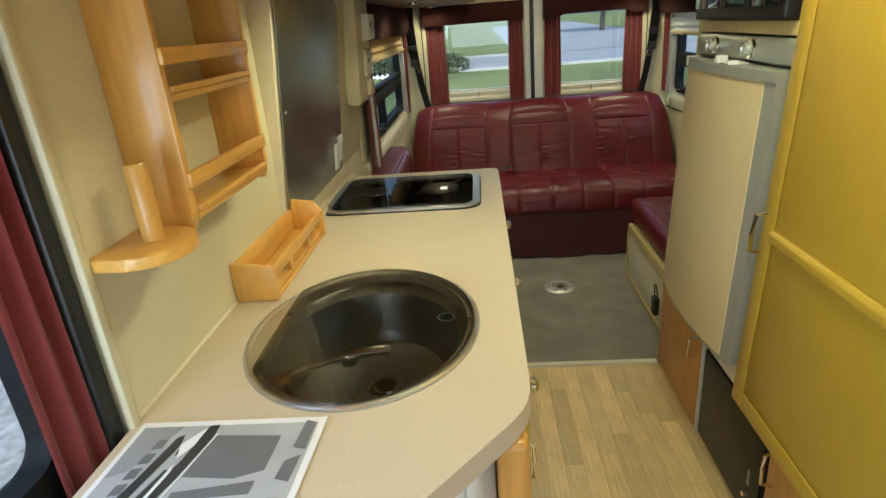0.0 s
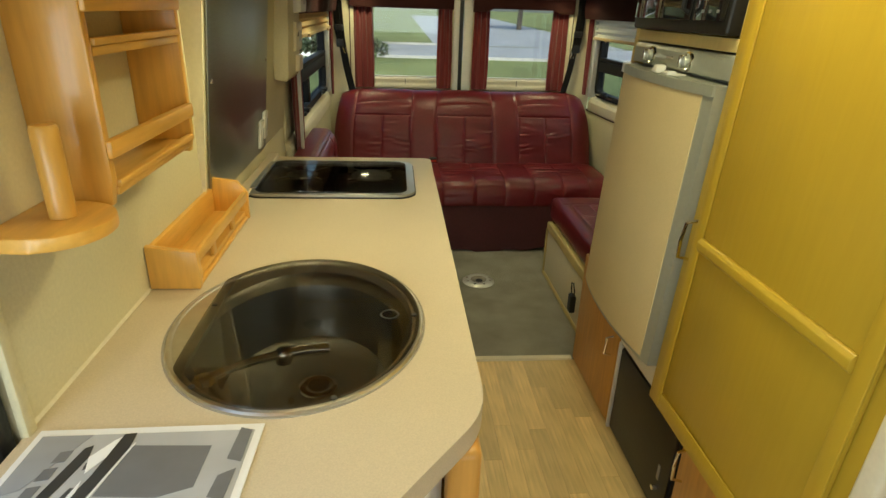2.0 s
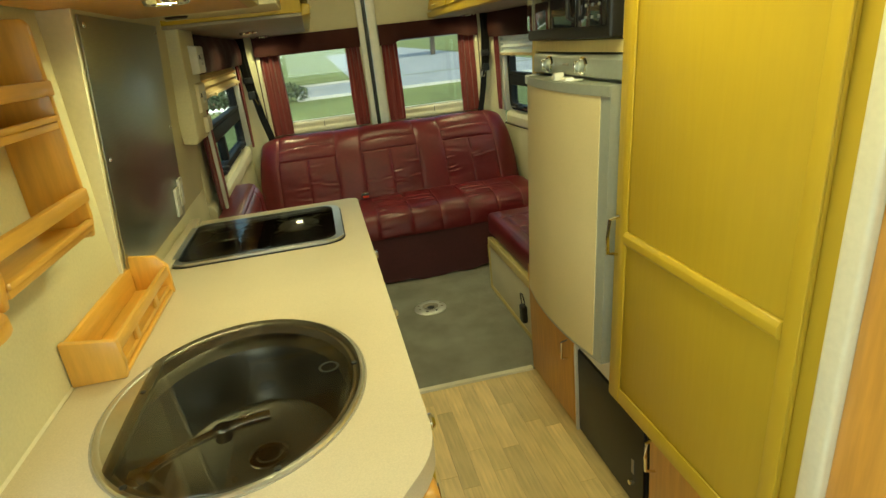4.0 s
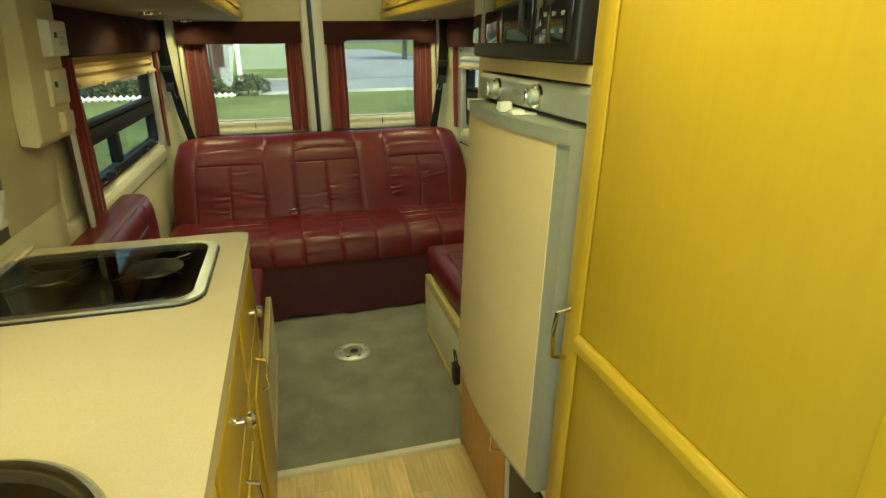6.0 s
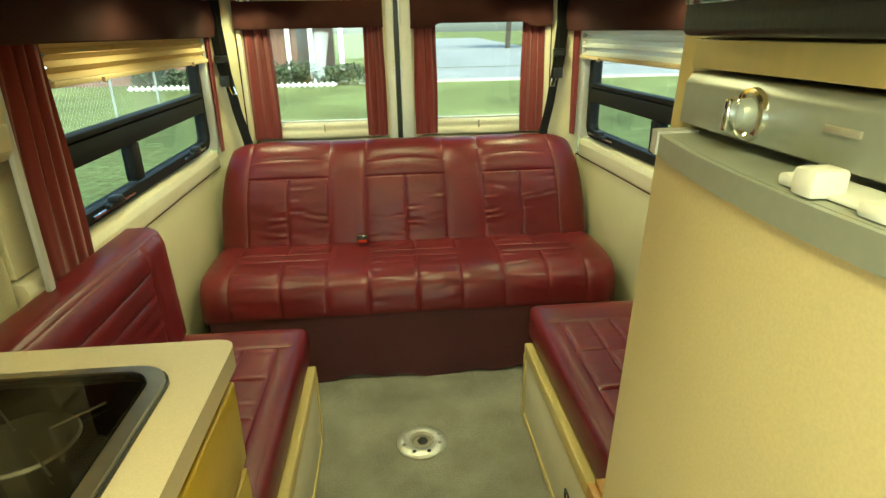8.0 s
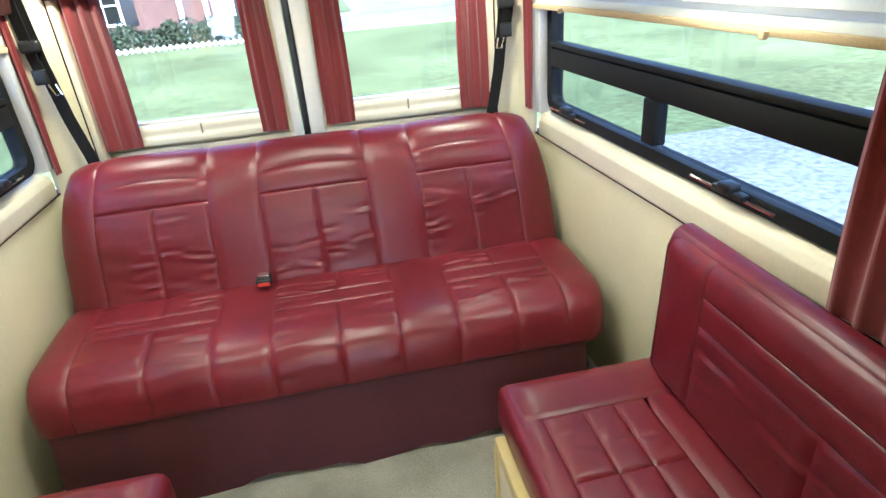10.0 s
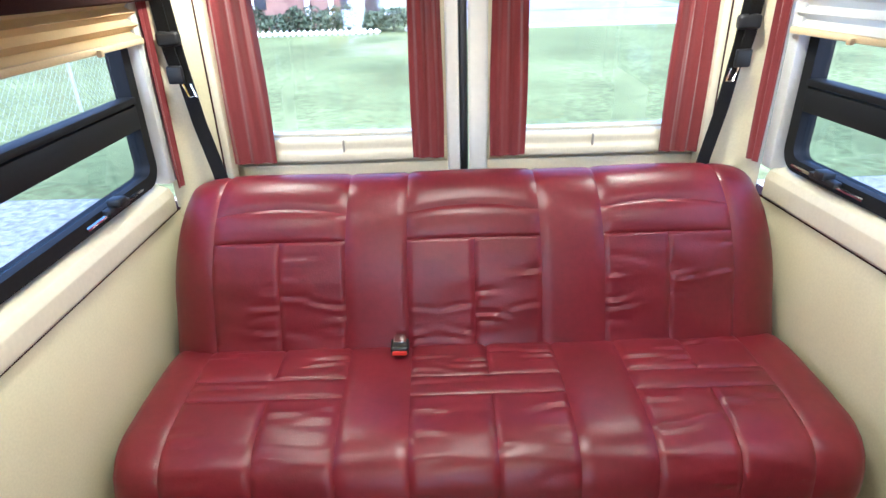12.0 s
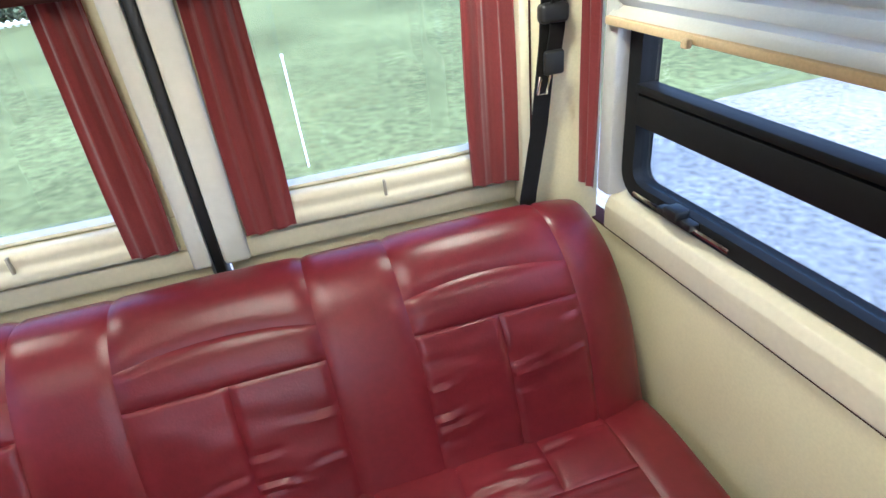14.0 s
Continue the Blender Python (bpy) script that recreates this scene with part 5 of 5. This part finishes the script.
# ---- curtains, valances, shades, belts ----
def curtain(name, p, q, z0, z1, folds, depth, normal, label, group, mat=None):
    """Gathered cloth hanging from p to q (plan points)."""
    t = thing(name, label, "curtain", ((p[0] + q[0]) / 2, (p[1] + q[1]) / 2, z0), group=group)
    n = Vector((*normal, 0)).normalized()
    P, Q = Vector((*p, 0)), Vector((*q, 0))
    def cloth(u, v):
        ph = 2 * math.pi * folds * u
        sway = math.sin(ph + 0.4 * math.sin(3 * v + ph * 0.3)) + 0.2 * math.sin(2.3 * ph + 1.3 + v)
        pinch = 0.40 + 0.60 * v
        mid = P.lerp(Q, 0.5 + (u - 0.5) * (1.0 + 0.05 * math.sin(5 * v)))
        return tuple(mid + n * depth * sway * pinch + Vector((0, 0, z0 + (z1 - z0) * v)))
    part("cloth", sheet(cloth, int(14 * folds), 16, 0.0018), mat or CURTAIN, t)
    return t


gr = "rear window curtains"
lab = "gathered maroon curtain beside a rear window"
curtain("curtain", (-0.735, 4.315), (-0.590, 4.325), 0.868, 1.42, 3, 0.015, (0, 1), lab, gr)
curtain("curtain", (-0.155, 4.335), (-0.058, 4.325), 0.868, 1.42, 2.5, 0.013, (0, 1), lab, gr)
curtain("curtain", (0.090, 4.325), (0.200, 4.335), 0.868, 1.42, 2.5, 0.013, (0, 1), lab, gr)
curtain("curtain", (0.628, 4.325), (0.745, 4.315), 0.868, 1.42, 3, 0.015, (0, 1), lab, gr)
curtain("curtain", (-0.868, 2.665), (-0.868, 2.885), 0.79, 1.42, 4, 0.014, (1, 0), "gathered maroon curtain at the side window's end", "side window curtains")
curtain("curtain", (-0.868, 4.215), (-0.862, 4.262), 0.83, 1.42, 2, 0.010, (1, 0), "narrow maroon curtain at the side window's end", "side window curtains")
side_r += curtain("curtain", (0.884, 2.55), (0.884, 2.79), 0.78, 1.42, 4, 0.014, (1, 0), "gathered maroon curtain at the side window's end", "side window curtains").children
side_r += curtain("curtain", (0.885, 4.205), (0.882, 4.258), 0.86, 1.42, 2, 0.010, (1, 0), "narrow maroon curtain at the side window's end", "side window curtains").children
curtain("cab_curtain", (-0.945, 0.655), (-0.928, 0.728), 0.55, 1.5, 2.5, 0.010, (1, 0), "gathered maroon curtain at the cab door window", "cab curtains")


def valance(p, q, normal, z1, depth, label, dip):
    """A padded cloth pelmet with a shaped lower edge."""
    t = thing("valance", label, "valance", ((p[0] + q[0]) / 2, (p[1] + q[1]) / 2, 1.4), group="window valances")
    n = Vector((*normal, 0)).normalized()
    P, Q = Vector((*p, 0)), Vector((*q, 0))
    def low(u):
        e = min(u, 1 - u)
        return z1 - depth - (0.0 if not dip else 0.022 * max(0.0, min(1.0, (0.20 - e) / 0.07)))
    def cloth(u, v):
        puffy = 0.018 * math.sin(math.pi * min(1, 0.15 + 0.85 * v)) + 0.003 * math.sin(40 * u)
        z = low(u) + (z1 - low(u)) * v
        return tuple(P.lerp(Q, u) + n * puffy + Vector((0, 0, z)))
    part("cloth", sheet(cloth, 48, 8, 0.012), VALANCE, t)
    part("hem", tube([tuple(Vector(cloth(i / 48, 0.0)) - 0.006 * n) for i in range(49)], 0.0045, 6), VALANCE, t, "rolled lower hem")
    return t


valance((-0.742, 4.275), (-0.055, 4.285), (0, -1), 1.508, 0.118, "dark maroon padded valance over a rear window", False)
valance((0.075, 4.285), (0.760, 4.275), (0, -1), 1.508, 0.105, "dark maroon padded valance over a rear window", True)
valance((-0.842, 2.63), (-0.842, 4.27), (1, 0), 1.51, 0.152, "dark maroon padded valance over a side window", False)
side_r += valance((0.862, 2.06), (0.862, 4.27), (-1, 0), 1.51, 0.152, "dark maroon padded valance over a side window", False).children


def shade(x, s, y0, y1, z0, z1, label, mat, tilt=0.0):
    """A raised pleated shade over a side window."""
    t = thing("pleated_shade", label, "window shade", (x, (y0 + y1) / 2, z0), group="side window shades")
    n = 5
    prof = []
    for i in range(2 * n + 1):
        prof.append((x + s * (0.010 if i % 2 else -0.010), z0 + 0.018 + (z1 - z0 - 0.018) * i / (2 * n)))
    pts = prof + [(a + s * 0.004, b) for a, b in prof[::-1]]
    part("pleats", prism(pts, "y", y0 + 0.004, y1 - 0.004), mat, t, smooth=0)
    a, b = sorted((x - s * 0.016, x + s * 0.014))
    part("bottom_rail", box(a, b, y0, y1, z0, z0 + 0.017, 0.004), SHADE_CLOTH, t, "tan bottom rail")
    for y in (y0 + 0.25, y1 - 0.25):
        part("cord_lug", box(x - s * 0.024 - 0.006, x - s * 0.024 + 0.006, y - 0.008, y + 0.008, z0 - 0.004, z0 + 0.012, 0.003), SHADE_CLOTH, t)
    return t


shade(-0.878, -1, 2.89, 4.21, 1.248, 1.42, "tan pleated shade pulled up over the side window", SHADE_TAN)
side_r += shade(0.900, 1, 2.79, 4.19, 1.228, 1.42, "white pleated shade pulled up over the side window", SHADE_THIN).children
# the right side is sheared outwards towards the cab to fit the camera's view
for ob in side_r:
    for v in ob.data.vertices:
        v.co.x += 0.05 * (4.15 - v.co.y)


def belt(s, x0, x1):
    """A seat belt hanging from the rear corner pillar."""
    t = thing("seat_belt", "black seat belt hanging down the rear corner pillar", "seat belt", (x0, 4.28, 0.8), group="rear seat belts")
    st = part("strap", ribbon([(x0, 4.262, 1.60), (x0 + 0.002 * s, 4.255, 1.40), (x0 - 0.012 * s, 4.25, 1.20), (x0 - 0.04 * s, 4.235, 1.02), (x0 - 0.075 * s, 4.22, 0.87), (x0 - 0.09 * s, 4.21, 0.78)], 0.047, 0.003, (1, 0.25 * s, 0.1)), WEBBING, t)
    part("strap", ribbon([(x0 + 0.015 * s, 4.258, 1.60), (x0 + 0.018 * s, 4.25, 1.38), (x0 + 0.006 * s, 4.244, 1.22), (x0 - 0.004 * s, 4.24, 1.17)], 0.045, 0.003, (1, 0.4 * s, 0.0)), WEBBING, t)
    part("guide", box(x0 - 0.034, x0 + 0.030, 4.232, 4.262, 1.235, 1.275, 0.010, 3), BLACK, t, "black belt guide")
    tg = part("tongue", box(x0 - 0.025 - 0.006 * s, x0 + 0.020 - 0.006 * s, 4.222, 4.236, 1.135, 1.185, 0.006, 3), BLACK, t)
    part("tongue_plate", tube([(x0 - 0.03 * s - 0.01, 4.226, 1.135), (x0 - 0.04 * s - 0.008, 4.222, 1.10), (x0 - 0.04 * s + 0.012, 4.222, 1.10), (x0 - 0.03 * s + 0.012, 4.226, 1.135)], 0.0035, 6), CHROME, tg)
    return t


belt(-1, -0.812, 0)
belt(1, 0.800, 0)


# ---- outside ----
def lie(x, y):
    """The lie of the land, shaped to fit the camera's view: level by the van, rising gently to the road behind."""
    return -0.65 + 0.10 * max(0.0, min(1.0, (y - 7.0) / 14.0)) + 0.9 * max(0.0, min(1.0, (y - 24.0) / 60.0))


def land(name, x0, x1, y0, y1, nx, ny, lift, mat, wob=0.0):
    bm = bmesh.new()
    g = []
    for i in range(nx + 1):
        row = []
        for j in range(ny + 1):
            x, y = x0 + (x1 - x0) * i / nx, y0 + (y1 - y0) * j / ny
            row.append(bm.verts.new((x, y, lie(x, y) + lift + wob * noise.noise(Vector((x * 0.8, y * 0.8, 0))))))
        g.append(row)
    for i in range(nx):
        for j in range(ny):
            bm.faces.new((g[i][j], g[i + 1][j], g[i + 1][j + 1], g[i][j + 1]))
    return part(name, bm, mat)


ys = [-400, -30, 7, 9, 11, 13, 15, 17, 19, 21, 24, 30, 40, 60, 84, 400]
bm = bmesh.new()
prev = None
for y in ys:
    row = [bm.verts.new((x, y, lie(x, y))) for x in (-400, -60, 0, 60, 400)]
    if prev:
        for i in range(4):
            bm.faces.new((prev[i], prev[i + 1], row[i + 1], row[i]))
    prev = row
tagged(part("ground", bm, GRASS), "green mown lawn rising to the road", "ground", kind="structure")
tagged(land("gravel_drive", -5.2, 12.0, -30, 8.2, 30, 70, 0.012, GRAVEL, 0.012), "pale grey gravel drive on which the van stands", "drive", kind="structure")
tagged(land("road", -1.2, 90, 25.0, 32.0, 60, 6, 0.012, ASPHALT), "worn grey asphalt road behind the lawn", "road", kind="structure")
tagged(land("side_road", 1.6, 12.0, 32.3, 84, 8, 24, 0.016, ASPHALT), "worn grey side road leading away from the lawn", "road", kind="structure")
for y in (24.85, 32.1):
    bm = bmesh.new()
    for i in range(30):
        x = -1.2 + 3 * i
        if y > 30 and 1.0 < x < 11.0:
            continue
        z = lie(x, y)
        b = box(x + 0.01, x + 2.99, y, y + 0.15, z - 0.1, z + 0.11, 0.0)
        me = bpy.data.meshes.new("t")
        b.to_mesh(me)
        b.free()
        bm.from_mesh(me)
        bpy.data.meshes.remove(me)
    tagged(part("kerb", bm, CONCRETE, smooth=0), "pale concrete kerb along the road", "kerb", group="road kerbs", kind="structure")

# brick house with a porch
hy, hz = 26.6, lie(0, 26.6)
house = thing("house", "single storey red brick house with white windows and a porch", "house", (-9, 28, hz))
part("wall", box(-17, -2.9, hy, hy + 8, hz - 0.2, hz + 2.75, 0), BRICK, house, smooth=0)
part("roof", prism([(hy - 0.6, hz + 2.7), (hy + 4, hz + 4.7), (hy + 8.6, hz + 2.7)], "x", -17.6, -1.6), ROOF, house, smooth=0)
part("porch_beam", box(-5.0, -1.7, hy - 0.5, hy - 0.2, hz + 2.45, hz + 2.70, 0), PAINTED, house)
for x in (-4.9, -4.0, -3.1, -1.9):
    part("column", lathe([(0.10, hz - 0.1), (0.10, hz + 2.45)], (x, hy - 0.35, 0), 14), PAINTED, house, "white porch column")
for x in (-13.2, -7.6):
    w = part("window", frame_bm([(x - 0.6, hz + 0.75), (x + 0.6, hz + 0.75), (x + 0.6, hz + 2.2), (x - 0.6, hz + 2.2)], [(x - 0.5, hz + 0.85), (x + 0.5, hz + 0.85), (x + 0.5, hz + 2.1), (x - 0.5, hz + 2.1)], "y", hy - 0.06, hy + 0.02), PAINTED, house, smooth=0)
    part("glazing_bar", join(box(x - 0.5, x + 0.5, hy - 0.05, hy - 0.01, hz + 1.44, hz + 1.5, 0), box(x - 0.02, x + 0.02, hy - 0.048, hy - 0.012, hz + 0.85, hz + 2.1, 0)), PAINTED, w)
    part("pane", box(x - 0.5, x + 0.5, hy - 0.008, hy - 0.004, hz + 0.85, hz + 2.1, 0), BLACK_GLASS, w)
    for dx in (-0.85, 0.85):
        part("shutter", box(x + dx - 0.22, x + dx + 0.22, hy - 0.05, hy - 0.004, hz + 0.75, hz + 2.2, 0.01), INK_DARK, house, "dark shutter")
part("front_door", box(-3.7, -2.95, hy - 0.05, hy - 0.004, hz, hz + 2.05, 0.01), INK_DARK, house)


def bush(x, y, w, h, n, seed, name="bush", label="low dull green shrub before the house", group="shrubs before the house"):
    """A shrub: short stems and a loose crown of many small leaf clumps."""
    rnd = random.Random(seed)
    z = lie(x, y)
    t = thing(name, label, "shrub", (x, y, z), group=group)
    bm = bmesh.new()
    for i in range(n):
        a, r = rnd.uniform(0, 6.283), math.sqrt(rnd.random())
        hh = h * (0.12 + 0.88 * rnd.random() ** 0.7) * (1 - 0.45 * r * r)
        c = Vector((x + w * r * math.cos(a), y + w * 0.7 * r * math.sin(a), z + hh))
        s = rnd.uniform(0.05, 0.12)
        d = Vector((rnd.uniform(-1, 1), rnd.uniform(-1, 1), rnd.uniform(0, 1))).normalized()
        e = d.cross(Vector((rnd.uniform(-1, 1), rnd.uniform(-1, 1), 0.3))).normalized()
        f = d.cross(e)
        vs = [bm.verts.new(c + s * v) for v in (e, 0.5 * f + 0.15 * d, -e, -0.5 * f + 0.15 * d)]
        bm.faces.new(vs)
    part("crown", bm, LEAF, t, smooth=0)
    stem = tube([(x, y, z - 0.05), (x + 0.03, y, z + h * 0.4), (x, y + 0.02, z + h * 0.7)], 0.04, 6)
    part("trunk", stem, BARK, t)
    return t


rnd = random.Random(5)
for i in range(11):
    bush(-9.2 + 0.68 * i + rnd.uniform(-0.12, 0.12), 25.1 + rnd.uniform(-0.25, 0.25), rnd.uniform(0.5, 0.75), rnd.uniform(0.65, 1.0), 420, 10 + i)
bush(-1.6, 25.0, 0.9, 0.8, 500, 40)
edging = thing("garden_edging", "white scalloped garden edging round the shrub bed", "garden edging", (-5.5, 24.2, lie(0, 24.2)))
ez = lie(0, 24.1)
part("edging_rail", box(-9.6, -2.0, 24.1, 24.16, ez + 0.06, ez + 0.13, 0.01), PAINTED, edging)
for i in range(36):
    x = -9.5 + 0.21 * i
    part("picket", prism([(x - 0.06, ez - 0.05), (x + 0.06, ez - 0.05), (x + 0.06, ez + 0.15), (x, ez + 0.21), (x - 0.06, ez + 0.15)], "y", 24.162, 24.185), PAINTED, edging, smooth=0)

# wire fence beside the lawn
fence = thing("wire_fence", "galvanised wire fence along the lawn", "fence", (-6.2, 5, -0.65))
for i in range(9):
    y = -3 + 2.6 * i
    part("post", tube([(-6.2, y, lie(0, y) - 0.05), (-6.2, y, lie(0, y) + 1.25)], 0.03, 8), GALV, fence)
part("top_rail", tube([(-6.2, -3 + 2.6 * i, lie(0, -3 + 2.6 * i) + 1.22) for i in range(9)], 0.022, 8), GALV, fence)
bm = None
for j in range(150):
    for sgn in (-1, 1):
        y = -3 + 0.14 * j
        b = tube([(-6.2, y, lie(0, y) + (0.03 if sgn > 0 else 1.2)), (-6.2, y + 1.17, lie(0, y + 1.17) + (1.2 if sgn > 0 else 0.03))], 0.002, 3)
        bm = b if bm is None else join(bm, b)
tagged(part("mesh", bm, GALV, fence, smooth=0), kind="stuff")
stake = thing("marker_stake", "thin white marker stake standing in the lawn", "stake", (0.33, 8.6, lie(0, 8.6)))
part("rod", tube([(0.33, 8.6, lie(0, 8.6) - 0.1), (0.31, 8.6, 0.42)], 0.011, 8), PAINTED, stake)
part("cap", lathe([(0.0, 0.415), (0.016, 0.415), (0.016, 0.44), (0.0, 0.45)], (0.31, 8.6, 0), 8), PAINTED, stake)


def tree(x, y, h, w, seed):
    """A tapered trunk with limbs and a loose crown of leaf clumps."""
    rnd = random.Random(seed)
    z = lie(x, y)
    t = thing("tree", "broad green garden tree beyond the road", "tree", (x, y, z), group="trees beyond the road")
    bm = bmesh.new()
    limbs = [([(x, y, z - 0.1), (x + 0.1, y, z + h * 0.3), (x, y, z + h * 0.75)], 0.22)]
    for i in range(6):
        a = i * 1.05 + rnd.random()
        limbs.append(([(x, y, z + h * (0.28 + 0.05 * i)), (x + 0.4 * w * math.cos(a), y + 0.4 * w * math.sin(a), z + h * (0.48 + 0.05 * i)), (x + 0.75 * w * math.cos(a), y + 0.75 * w * math.sin(a), z + h * (0.6 + 0.05 * i))], 0.09))
    part("trunk", join(*[tube(p, r, 7) for p, r in limbs]), BARK, t)
    for i in range(1500):
        v = Vector((rnd.gauss(0, 1), rnd.gauss(0, 1), rnd.gauss(0, 1))).normalized() * rnd.random() ** 0.4
        lump = 1 + 0.35 * noise.noise(v * 2.2 + Vector((seed, 0, 0)))
        c = Vector((x + w * v.x * lump, y + w * v.y * lump, z + h * 0.66 + h * 0.36 * v.z * lump))
        s = rnd.uniform(0.14, 0.34)
        d = Vector((rnd.uniform(-1, 1), rnd.uniform(-1, 1), rnd.uniform(-0.2, 1))).normalized()
        e = d.cross(Vector((rnd.uniform(-1, 1), rnd.uniform(-1, 1), 0.3))).normalized()
        f = d.cross(e)
        bm.faces.new([bm.verts.new(c + s * q) for q in (e, 0.6 * f + 0.2 * d, -e, -0.6 * f + 0.2 * d)])
    part("crown", bm, LEAF, t, smooth=0)


for i, (x, y, h, w) in enumerate(((10, 52, 8, 3.6), (-22, 44, 9, 4), (20, 60, 9, 4.2), (34, 48, 8, 4), (-34, 40, 9, 4.4), (-20, 16, 7, 3.2), (26, 26, 8, 3.6))):
    tree(x, y, h, w, 60 + i)


# ---- floor planks, last ----
rnd = random.Random(3)
wid = 0.062
x = -0.52
data = {}
while x < 0.36:
    y = 0.0 - rnd.uniform(0, 0.5)
    while y < 2.222:
        ln = rnd.choice((0.30, 0.42, 0.55))
        y1 = min(y + ln, 2.222)
        if y1 - y > 0.03:
            key = (round(y1 - y, 3),)
            if key not in data:
                data[key] = mesh_from(box(0, wid - 0.0006, 0, key[0] - 0.0006, -0.008, 0.0, 0.0003, 1), "plank", PLANK)
            ob = new("plank", data[key])
            ob.location = (x, y, 0)
            ob.parent = floor
        y = y1
    x += wid
